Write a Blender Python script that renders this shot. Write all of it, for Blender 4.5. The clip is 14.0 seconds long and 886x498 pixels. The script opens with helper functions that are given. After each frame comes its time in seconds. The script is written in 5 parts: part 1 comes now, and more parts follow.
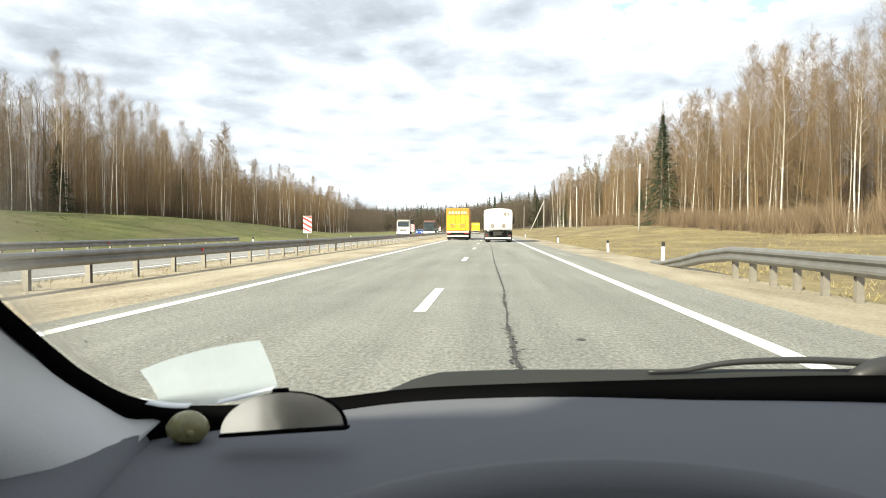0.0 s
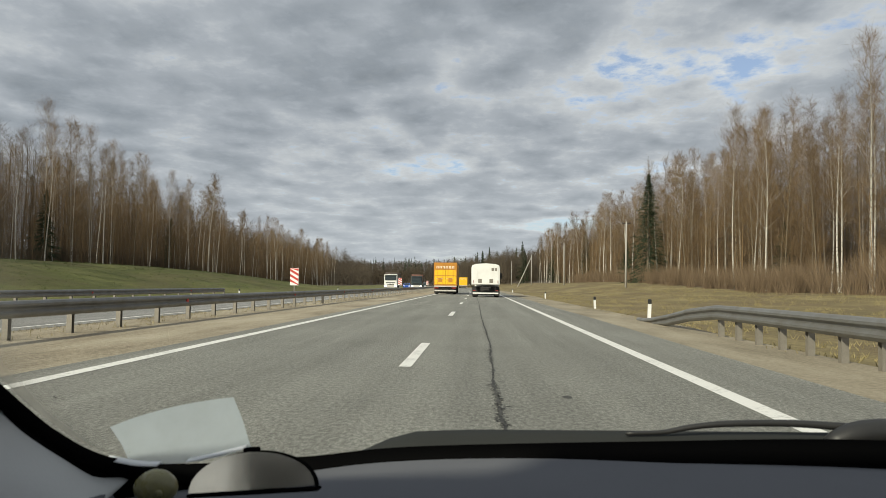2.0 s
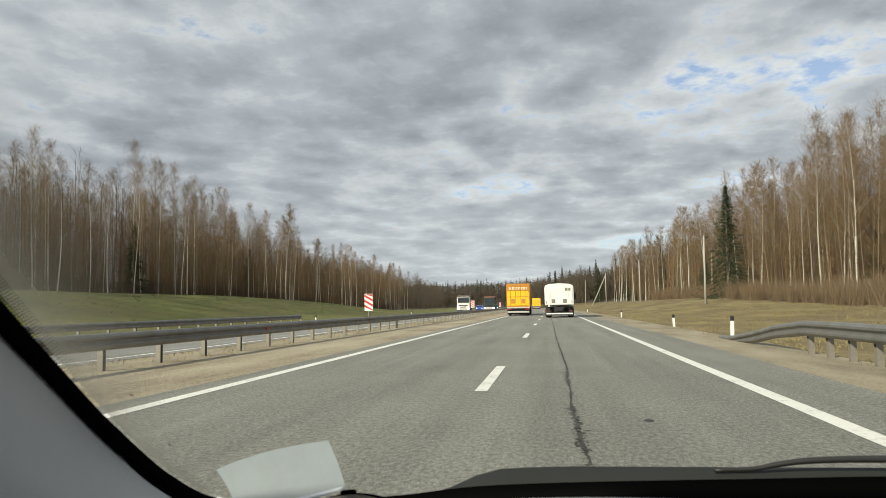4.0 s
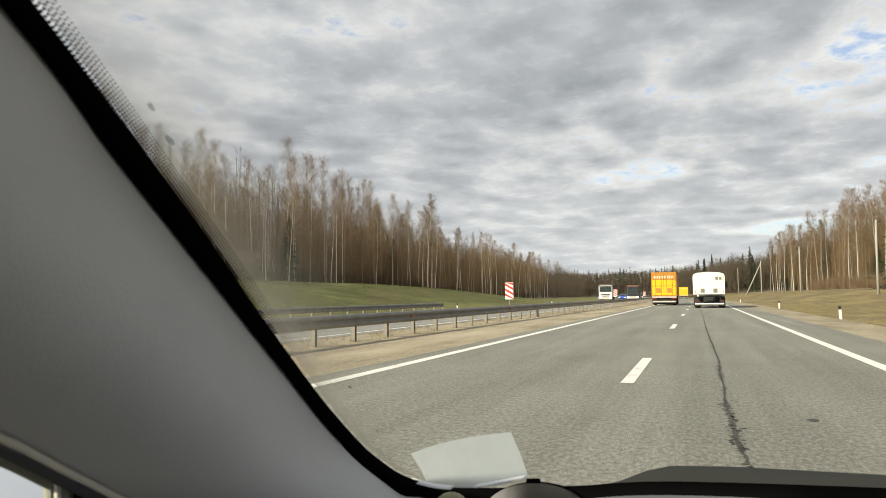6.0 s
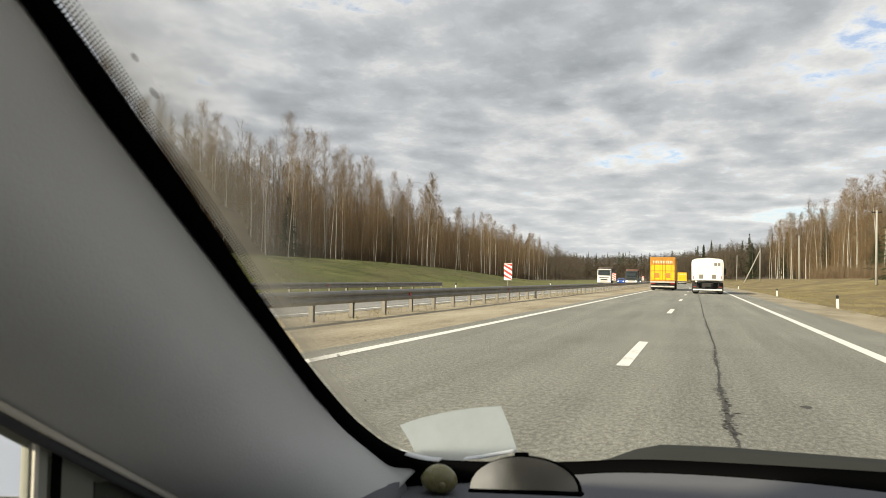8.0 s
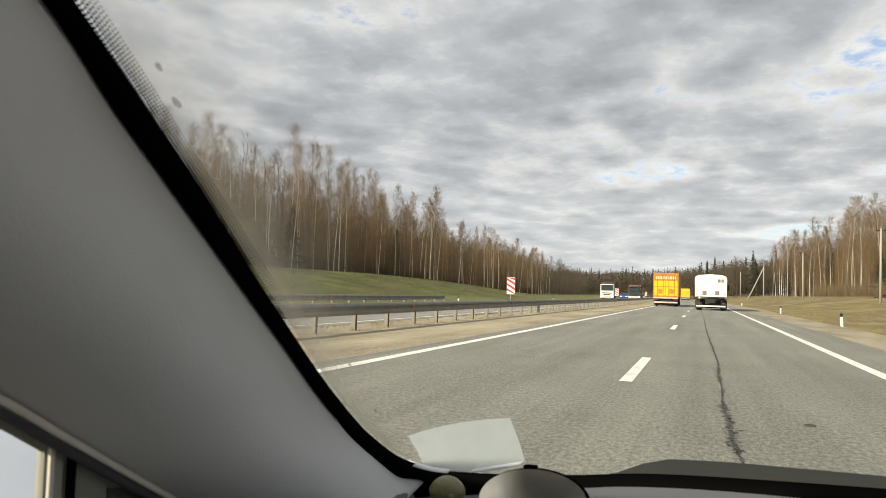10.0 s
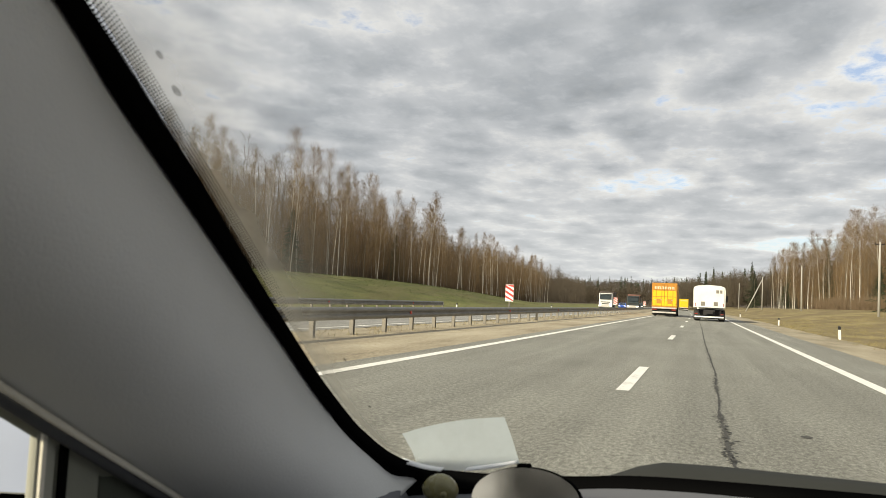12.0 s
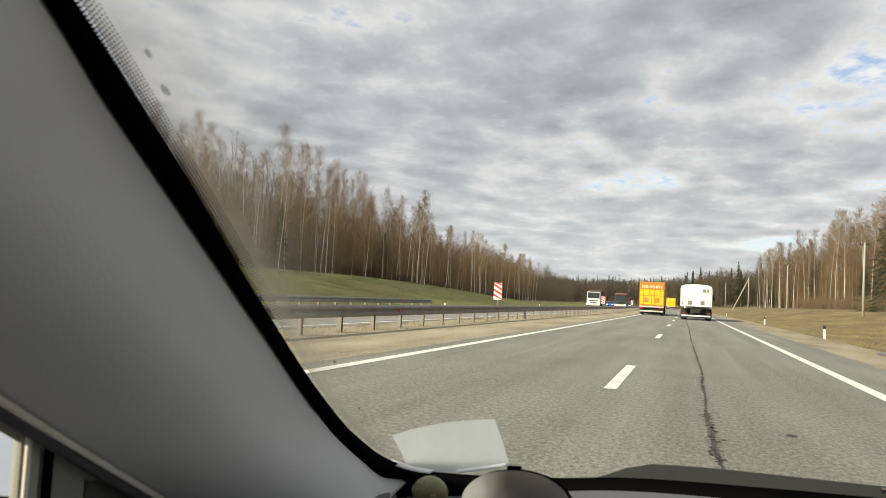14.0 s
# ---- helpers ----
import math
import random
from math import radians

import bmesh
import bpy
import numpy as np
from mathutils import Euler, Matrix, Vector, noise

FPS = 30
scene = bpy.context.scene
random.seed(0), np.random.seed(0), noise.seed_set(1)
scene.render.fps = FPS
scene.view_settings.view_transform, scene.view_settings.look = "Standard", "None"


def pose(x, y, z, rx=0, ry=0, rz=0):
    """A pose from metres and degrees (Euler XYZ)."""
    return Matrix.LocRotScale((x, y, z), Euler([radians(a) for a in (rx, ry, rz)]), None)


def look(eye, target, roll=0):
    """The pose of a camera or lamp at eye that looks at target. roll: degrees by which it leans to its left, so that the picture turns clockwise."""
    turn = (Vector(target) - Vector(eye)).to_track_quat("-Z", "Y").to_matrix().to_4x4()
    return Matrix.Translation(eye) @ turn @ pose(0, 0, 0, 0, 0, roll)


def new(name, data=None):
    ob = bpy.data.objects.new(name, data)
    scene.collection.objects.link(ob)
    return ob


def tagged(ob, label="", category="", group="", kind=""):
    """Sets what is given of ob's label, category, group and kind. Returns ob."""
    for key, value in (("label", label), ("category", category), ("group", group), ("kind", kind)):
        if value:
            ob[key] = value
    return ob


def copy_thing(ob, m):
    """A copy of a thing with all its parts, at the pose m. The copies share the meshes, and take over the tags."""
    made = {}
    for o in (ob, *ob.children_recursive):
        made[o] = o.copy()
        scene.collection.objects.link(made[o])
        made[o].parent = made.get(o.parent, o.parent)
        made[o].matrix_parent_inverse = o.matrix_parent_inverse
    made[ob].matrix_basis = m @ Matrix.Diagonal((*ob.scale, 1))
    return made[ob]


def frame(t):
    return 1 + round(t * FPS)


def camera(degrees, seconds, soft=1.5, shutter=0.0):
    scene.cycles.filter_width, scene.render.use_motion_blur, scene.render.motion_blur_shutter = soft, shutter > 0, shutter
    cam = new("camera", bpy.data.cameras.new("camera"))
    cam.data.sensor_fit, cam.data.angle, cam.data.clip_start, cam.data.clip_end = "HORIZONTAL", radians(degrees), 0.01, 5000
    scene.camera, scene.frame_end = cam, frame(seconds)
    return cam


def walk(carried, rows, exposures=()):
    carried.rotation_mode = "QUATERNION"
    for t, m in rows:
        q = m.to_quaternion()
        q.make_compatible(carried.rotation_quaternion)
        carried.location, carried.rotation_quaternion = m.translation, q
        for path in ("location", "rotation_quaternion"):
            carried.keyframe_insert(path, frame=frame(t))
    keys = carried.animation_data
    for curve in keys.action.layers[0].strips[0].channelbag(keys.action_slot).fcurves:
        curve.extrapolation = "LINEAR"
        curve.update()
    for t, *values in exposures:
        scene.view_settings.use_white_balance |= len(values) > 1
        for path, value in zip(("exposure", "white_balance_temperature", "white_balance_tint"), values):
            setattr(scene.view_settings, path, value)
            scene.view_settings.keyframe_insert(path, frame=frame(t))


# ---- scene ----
cam = camera(63.7, 14.0, soft=0.8)
cam.data.dof.use_dof, cam.data.dof.focus_distance, cam.data.dof.aperture_fstop = True, 60.0, 16.0
PATH = [
    (0, pose(-0.0311, 0.0404, 1.0642, 88.51, 0.18, 3.76)),
    (0.5, pose(-0.0223, 0.0311, 1.0711, 90.20, -0.39, 3.67)),
    (1, pose(-0.0198, 0.0365, 1.0721, 91.01, -0.51, 3.45)),
    (1.5, pose(-0.0217, 0.0370, 1.0684, 92.11, -0.36, 2.95)),
    (2, pose(-0.0207, 0.0354, 1.0686, 92.87, -0.65, 2.76)),
    (2.2, pose(-0.0187, 0.0404, 1.0666, 93.00, -0.58, 2.89)),
    (4.3, pose(-0.0329, -0.0117, 1.1057, 95.31, 1.67, 11.92)),
    (4.5, pose(-0.0562, -0.0914, 1.1359, 95.66, 2.12, 16.91)),
    (5, pose(-0.0538, -0.0542, 1.1202, 95.14, 1.57, 18.27)),
    (5.5, pose(-0.0450, -0.0722, 1.1080, 94.61, 0.94, 19.11)),
    (6, pose(-0.0531, -0.0607, 1.1082, 93.85, 0.49, 19.75)),
    (6.5, pose(-0.0597, -0.0596, 1.1132, 93.16, 0.08, 20.04)),
    (7, pose(-0.0503, -0.0514, 1.1065, 92.43, -0.29, 20.05)),
    (7.5, pose(-0.0504, -0.0461, 1.1017, 92.16, -0.80, 19.69)),
    (10, pose(-0.0578, -0.0535, 1.0969, 93.25, -1.67, 19.87)),
    (10.5, pose(-0.0569, -0.0541, 1.0996, 93.75, -1.63, 20.18)),
    (11, pose(-0.0590, -0.0527, 1.1031, 94.23, -1.76, 20.49)),
    (11.5, pose(-0.0598, -0.0506, 1.0923, 94.09, -2.42, 20.22)),
    (12, pose(-0.0552, -0.0535, 1.0880, 93.75, -2.68, 19.75)),
    (12.5, pose(-0.0604, -0.0479, 1.0889, 93.49, -2.99, 19.27)),
    (13, pose(-0.0592, -0.0464, 1.0880, 93.44, -2.90, 19.11)),
    (13.5, pose(-0.0614, -0.0456, 1.0884, 93.44, -3.16, 19.07)),
    (14, pose(-0.0590, -0.0506, 1.0916, 93.63, -2.92, 18.82)),
]
walk(cam, PATH, [(0, 1.05, 6400, 6), (0.3, 0.55, 6400, 6), (0.6, 0.12, 6350, 6), (1.0, -0.03, 6350, 6), (1.5, -0.09, 6350, 6), (2.0, -0.14, 6350, 6), (4.5, 0.10, 6500, 5), (6.5, 0.30, 6850, 8), (14, 0.27, 6850, 8)])

# ---- daylight: broken cloud over a clear sky, low sun behind to the left ----
SUN_ELEV, SUN_AZ = radians(30), radians(217)
world = bpy.data.worlds.new("sky")
scene.world = world
world.use_nodes = True


class Nodes:
    """Small helper for node trees."""

    def __init__(self, tree):
        self.t = tree

    def add(self, kind, **props):
        n = self.t.nodes.new(kind)
        for k, v in props.items():
            if k == "op":
                n.operation = v
            elif k == "blend":
                n.data_type, n.blend_type = "RGBA", v
            elif k == "dims":
                n.noise_dimensions = v
        return n

    def link(self, a, b):
        self.t.links.new(a, b)

    def put(self, sock, v):
        if isinstance(v, bpy.types.NodeSocket):
            self.t.links.new(v, sock)
        elif isinstance(v, (tuple, list)) and len(v) == 3 and sock.type == "RGBA":
            sock.default_value = (*v, 1)
        else:
            sock.default_value = v

    def math(self, op, a, b=0.0, clamp=False):
        n = self.add("ShaderNodeMath", op=op)
        n.use_clamp = clamp
        self.put(n.inputs[0], a)
        self.put(n.inputs[1], b)
        return n.outputs[0]

    def mix(self, fac, a, b, blend="MIX"):
        n = self.add("ShaderNodeMix", blend=blend)
        self.put(n.inputs[0], fac)
        self.put(n.inputs[6], a)
        self.put(n.inputs[7], b)
        return n.outputs[2]

    def noise(self, vec, scale, detail=3.0, rough=0.5, distort=0.0):
        n = self.add("ShaderNodeTexNoise")
        if vec is not None:
            self.link(vec, n.inputs["Vector"])
        n.inputs["Scale"].default_value = scale
        n.inputs["Detail"].default_value = detail
        n.inputs["Roughness"].default_value = rough
        n.inputs["Distortion"].default_value = distort
        return n.outputs["Fac"]

    def ramp(self, fac, stops):
        n = self.add("ShaderNodeValToRGB")
        self.link(fac, n.inputs[0])
        e = n.color_ramp.elements
        while len(e) < len(stops):
            e.new(0.5)
        for el, (p, c) in zip(e, stops):
            el.position = p
            el.color = (c, c, c, 1) if isinstance(c, (int, float)) else (*c, 1)
        return n.outputs[0]

    def scaled(self, vec, s):
        n = self.add("ShaderNodeMapping")
        self.link(vec, n.inputs[0])
        n.inputs["Scale"].default_value = s
        return n.outputs[0]

    def bump(self, height, strength, dist=0.02):
        n = self.add("ShaderNodeBump")
        n.inputs["Strength"].default_value = strength
        n.inputs["Distance"].default_value = dist
        self.link(height, n.inputs["Height"])
        return n.outputs[0]


def build_sky():
    w = Nodes(world.node_tree)
    world.node_tree.nodes.clear()
    out = w.add("ShaderNodeOutputWorld")
    bg = w.add("ShaderNodeBackground")
    sky = w.add("ShaderNodeTexSky")
    sky.sky_type, sky.sun_disc = "NISHITA", False
    sky.sun_elevation, sky.sun_rotation = SUN_ELEV, SUN_AZ
    blue = w.mix(1.0, sky.outputs[0], (0.112, 0.116, 0.130), "MULTIPLY")
    blue = w.mix(0.22, blue, (0.80, 0.80, 0.80))
    tc = w.add("ShaderNodeTexCoord")
    sep = w.add("ShaderNodeSeparateXYZ")
    w.link(tc.outputs["Generated"], sep.inputs[0])
    z = w.math("ADD", w.math("MAXIMUM", sep.outputs[2], 0.0), 0.135)
    comb = w.add("ShaderNodeCombineXYZ")
    w.link(w.math("DIVIDE", sep.outputs[0], z), comb.inputs[0])
    w.link(w.math("DIVIDE", sep.outputs[1], z), comb.inputs[1])
    p = comb.outputs[0]
    big = w.noise(p, 0.9, 2.0, 0.45, 0.3)
    puffs = w.noise(w.scaled(p, (1.15, 0.78, 1.0)), 3.4, 6.0, 0.58, 0.0)
    fine = w.noise(w.scaled(p, (1.0, 0.95, 1.0)), 13.0, 5.0, 0.60, 0.0)
    # rounded billows, uneven in size
    wander = w.add("ShaderNodeVectorMath")
    wander.operation = "ADD"
    shift = w.add("ShaderNodeTexNoise")
    w.link(p, shift.inputs["Vector"])
    shift.inputs["Scale"].default_value, shift.inputs["Detail"].default_value = 2.6, 4.0
    w.link(w.scaled(shift.outputs["Color"], (0.30, 0.30, 0.0)), wander.inputs[0])
    w.link(w.scaled(p, (1.05, 0.92, 1.0)), wander.inputs[1])
    cells = w.add("ShaderNodeTexVoronoi")
    cells.feature = "SMOOTH_F1"
    w.link(wander.outputs[0], cells.inputs["Vector"])
    cells.inputs["Scale"].default_value, cells.inputs["Smoothness"].default_value = 5.0, 0.8
    dens = w.math("ADD", w.math("MULTIPLY", big, 0.30), w.math("MULTIPLY", puffs, 0.34))
    dens = w.math("ADD", dens, w.math("MULTIPLY", fine, 0.22))
    dens = w.math("ADD", dens, w.math("MULTIPLY", w.math("SUBTRACT", 0.42, cells.outputs["Distance"]), 0.25))
    dens = w.math("ADD", dens, 0.156)
    ahead = w.math("MAXIMUM", sep.outputs[1], 0.05)
    u, v = w.math("DIVIDE", sep.outputs[0], ahead), w.math("DIVIDE", sep.outputs[2], ahead)

    def blob(u0, v0, ru, rv):
        """A soft oval in the sky: u0 sideways and v0 up, as slopes from straight ahead."""
        du = w.math("DIVIDE", w.math("SUBTRACT", u, u0), ru)
        dv = w.math("DIVIDE", w.math("SUBTRACT", v, v0), rv)
        return w.math("SUBTRACT", 1.0, w.math("ADD", w.math("MULTIPLY", du, du), w.math("MULTIPLY", dv, dv)), True)

    # thicker grey banks, and breaks: one high to the right, a bright field lower down, a pale streak over the trees
    for u0, v0, ru, rv, more in ((-0.26, 0.31, 0.22, 0.05, 0.075), (-0.42, 0.375, 0.26, 0.05, 0.06), (0.02, 0.42, 0.25, 0.07, 0.05), (-0.12, 0.245, 0.16, 0.025, 0.035), (-0.62, 0.30, 0.15, 0.06, 0.03),
                                 (0.27, 0.285, 0.17, 0.085, -0.14), (0.42, 0.33, 0.12, 0.05, -0.10), (-0.11, 0.178, 0.22, 0.04, -0.066), (0.12, 0.16, 0.3, 0.03, -0.04), (0.125, 0.085, 0.10, 0.014, -0.20), (-0.20, 0.098, 0.10, 0.010, -0.09)):
        dens = w.math("ADD", dens, w.math("MULTIPLY", blob(u0, v0, ru, rv), more))
    cover = w.ramp(w.math("ADD", dens, w.math("MULTIPLY", w.math("SUBTRACT", fine, 0.5), 0.35)), [(0.33, 0.0), (0.47, 1.0)])
    shade = w.ramp(dens, [(0.40, (0.79, 0.80, 0.805)), (0.47, (0.615, 0.627, 0.645)), (0.56, (0.455, 0.478, 0.517)), (0.66, (0.338, 0.364, 0.402)), (0.78, (0.252, 0.275, 0.305))])
    cloud = w.mix(w.math("MULTIPLY", w.math("SUBTRACT", fine, 0.5), 0.7, True), shade, (0.75, 0.76, 0.78))
    final = w.mix(cover, blue, cloud)
    # paler towards the horizon
    pale = w.math("SUBTRACT", 1.0, w.math("DIVIDE", w.math("MAXIMUM", sep.outputs[2], 0.0), 0.19), True)
    final = w.mix(w.math("MULTIPLY", pale, 0.46), final, (0.70, 0.725, 0.75))
    w.link(final, bg.inputs[0])
    bg.inputs[1].default_value = 1.0
    w.link(bg.outputs[0], out.inputs[0])


build_sky()
sun = new("sun", bpy.data.lights.new("sun", "SUN"))
sun.data.energy, sun.data.angle, sun.data.color = 4.9, radians(3), (1.0, 0.92, 0.73)
sun_from = Vector((math.sin(SUN_AZ) * math.cos(SUN_ELEV), math.cos(SUN_AZ) * math.cos(SUN_ELEV), math.sin(SUN_ELEV)))
sun.matrix_world = look(sun_from * 100, (0, 0, 0))


# ---- materials ----
def material(name, rough=0.6, metal=0.0):
    m = bpy.data.materials.new(name)
    m.use_nodes = True
    n = Nodes(m.node_tree)
    b = m.node_tree.nodes["Principled BSDF"]
    b.inputs["Roughness"].default_value = rough
    b.inputs["Metallic"].default_value = metal
    tc = n.add("ShaderNodeTexCoord")
    return m, n, b, tc.outputs["Object"]


def rnd(n):
    return n.add("ShaderNodeObjectInfo").outputs["Random"]


def painted(name, col, rough=0.45, metal=0.0, dirt=0.25, dirt_col=(0.16, 0.14, 0.11), scale=3.0, bump=0.0):
    m, n, b, p = material(name, rough, metal)
    a = n.noise(p, scale, 5.0, 0.6)
    f = n.noise(p, scale * 14, 3.0, 0.6)
    mask = n.ramp(n.math("ADD", n.math("MULTIPLY", a, 0.75), n.math("MULTIPLY", f, 0.25)), [(0.42, 0.0), (0.68, 1.0)])
    n.link(n.mix(n.math("MULTIPLY", mask, dirt), col, dirt_col), b.inputs["Base Color"])
    n.link(n.math("ADD", n.math("MULTIPLY", a, 0.25), rough - 0.12), b.inputs["Roughness"])
    if bump:
        n.link(n.bump(f, bump, 0.003), b.inputs["Normal"])
    return m


def asphalt(name, base):
    m, n, b, p = material(name, 0.85)
    grain = n.noise(p, 80.0, 3.0, 0.85)
    mid = n.noise(n.scaled(p, (1.0, 0.5, 1.0)), 27.0, 4.0, 0.75)
    long = n.noise(n.scaled(p, (1.3, 0.05, 1.0)), 1.0, 4.0, 0.6)
    blot = n.noise(p, 0.35, 4.0, 0.6)
    v = n.math("ADD", n.math("MULTIPLY", grain, 0.86), n.math("ADD", n.math("MULTIPLY", mid, 0.72), n.math("ADD", n.math("MULTIPLY", long, 0.26), n.math("MULTIPLY", blot, 0.12))))
    v = n.math("ADD", n.math("MULTIPLY", n.math("SUBTRACT", v, 0.98), 1.42), 0.50)
    col = n.ramp(v, [(0.28, tuple(c * 0.52 for c in base)), (0.50, base), (0.70, tuple(c * 1.75 for c in base))])
    n.link(col, b.inputs["Base Color"])
    n.link(n.bump(grain, 1.0, 0.012), b.inputs["Normal"])
    return m


def earth(name, dark, mid_c, light, s=1.0, bump=0.5, patches=None):
    m, n, b, p = material(name, 0.95)
    a = n.noise(n.scaled(p, (1.0, 0.25, 1.0)), 0.5 * s, 5.0, 0.62)
    f = n.noise(p, 9.0 * s, 5.0, 0.7)
    v = n.math("ADD", n.math("MULTIPLY", a, 0.55), n.math("MULTIPLY", f, 0.45))
    col = n.ramp(v, [(0.36, dark), (0.5, mid_c), (0.64, light)])
    if patches:
        big = n.noise(n.scaled(p, (1.0, 0.5, 1.0)), 0.22, 4.0, 0.6)
        clump = n.noise(p, 2.2, 4.0, 0.65)
        where = n.ramp(n.math("ADD", n.math("MULTIPLY", big, 0.6), n.math("MULTIPLY", clump, 0.4)), [(0.46, 0.0), (0.58, 1.0)])
        col = n.mix(n.math("MULTIPLY", where, 0.75), col, n.ramp(f, [(0.35, tuple(c * 0.6 for c in patches)), (0.65, tuple(c * 1.25 for c in patches))]))
    n.link(col, b.inputs["Base Color"])
    n.link(n.bump(f, bump, 0.05), b.inputs["Normal"])
    return m


def bark(name, light, dark, marks):
    m, n, b, p = material(name, 0.85)
    r = rnd(n)
    rings = n.noise(n.scaled(p, (2.0, 2.0, 9.0)), 1.6, 4.0, 0.65)
    fine = n.noise(n.scaled(p, (1.0, 1.0, 4.0)), 9.0, 3.0, 0.6)
    mask = n.ramp(n.math("ADD", rings, n.math("MULTIPLY", fine, 0.2)), [(marks, 0.0), (marks + 0.08, 1.0)])
    c = n.mix(mask, light, dark)
    c = n.mix(n.math("MULTIPLY", r, 0.65), c, tuple(x * 0.62 for x in dark) if marks > 0.7 else (0.20, 0.17, 0.13))
    n.link(c, b.inputs["Base Color"])
    n.link(n.bump(fine, 0.5, 0.01), b.inputs["Normal"])
    return m


def twig(name, a, c):
    m, n, b, p = material(name, 0.9)
    r = rnd(n)
    isl = n.add("ShaderNodeNewGeometry").outputs["Random Per Island"]
    n.link(n.mix(n.math("ADD", n.math("MULTIPLY", r, 0.6), n.math("MULTIPLY", isl, 0.4)), a, c), b.inputs["Base Color"])
    return m


def markings():
    m, n, b, p = material("road_paint", 0.7)
    w1 = n.noise(p, 14.0, 5.0, 0.7)
    w2 = n.noise(p, 1.2, 3.0, 0.6)
    mask = n.ramp(n.math("ADD", n.math("MULTIPLY", w1, 0.6), n.math("MULTIPLY", w2, 0.4)), [(0.52, 0.0), (0.66, 1.0)])
    n.link(n.mix(n.math("MULTIPLY", mask, 0.7), (0.78, 0.77, 0.72), (0.30, 0.30, 0.28)), b.inputs["Base Color"])
    return m


def emitter(name, col, strength):
    m, n, b, p = material(name, 0.3)
    b.inputs["Base Color"].default_value = (*col, 1)
    b.inputs["Emission Color"].default_value = (*col, 1)
    b.inputs["Emission Strength"].default_value = strength
    return m


def fabric(name, col, scale=380.0, spec=0.25):
    m, n, b, p = material(name, 0.82)
    b.inputs["Specular IOR Level"].default_value = spec
    g = n.noise(p, scale, 2.0, 0.6)
    a = n.noise(p, 5.0, 4.0, 0.6)
    n.link(n.mix(n.math("MULTIPLY", a, 0.6), tuple(c * 0.82 for c in col), tuple(c * 1.2 for c in col)), b.inputs["Base Color"])
    n.link(n.bump(g, 0.35, 0.0008), b.inputs["Normal"])
    return m


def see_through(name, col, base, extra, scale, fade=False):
    """Film on the glass, clear in part: specks, haze and a painted reflection."""
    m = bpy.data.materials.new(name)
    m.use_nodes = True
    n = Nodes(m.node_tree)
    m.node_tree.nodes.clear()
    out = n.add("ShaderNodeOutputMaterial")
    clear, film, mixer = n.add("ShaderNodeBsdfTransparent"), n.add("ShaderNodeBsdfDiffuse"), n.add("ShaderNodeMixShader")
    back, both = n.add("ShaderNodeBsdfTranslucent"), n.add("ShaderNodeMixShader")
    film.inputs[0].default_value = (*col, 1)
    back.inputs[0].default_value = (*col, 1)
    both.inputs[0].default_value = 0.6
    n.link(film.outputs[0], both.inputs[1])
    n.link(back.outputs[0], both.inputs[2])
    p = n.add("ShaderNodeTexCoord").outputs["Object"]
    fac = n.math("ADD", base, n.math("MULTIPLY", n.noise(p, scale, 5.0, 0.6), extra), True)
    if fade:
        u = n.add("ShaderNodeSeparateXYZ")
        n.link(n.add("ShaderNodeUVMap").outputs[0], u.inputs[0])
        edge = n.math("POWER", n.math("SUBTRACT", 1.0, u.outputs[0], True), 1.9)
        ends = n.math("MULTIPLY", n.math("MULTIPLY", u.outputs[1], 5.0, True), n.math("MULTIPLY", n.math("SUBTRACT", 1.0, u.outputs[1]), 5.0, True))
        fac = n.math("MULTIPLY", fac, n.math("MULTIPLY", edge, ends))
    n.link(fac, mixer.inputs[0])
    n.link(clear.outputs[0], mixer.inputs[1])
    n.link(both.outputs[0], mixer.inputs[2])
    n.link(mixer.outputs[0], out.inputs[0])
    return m


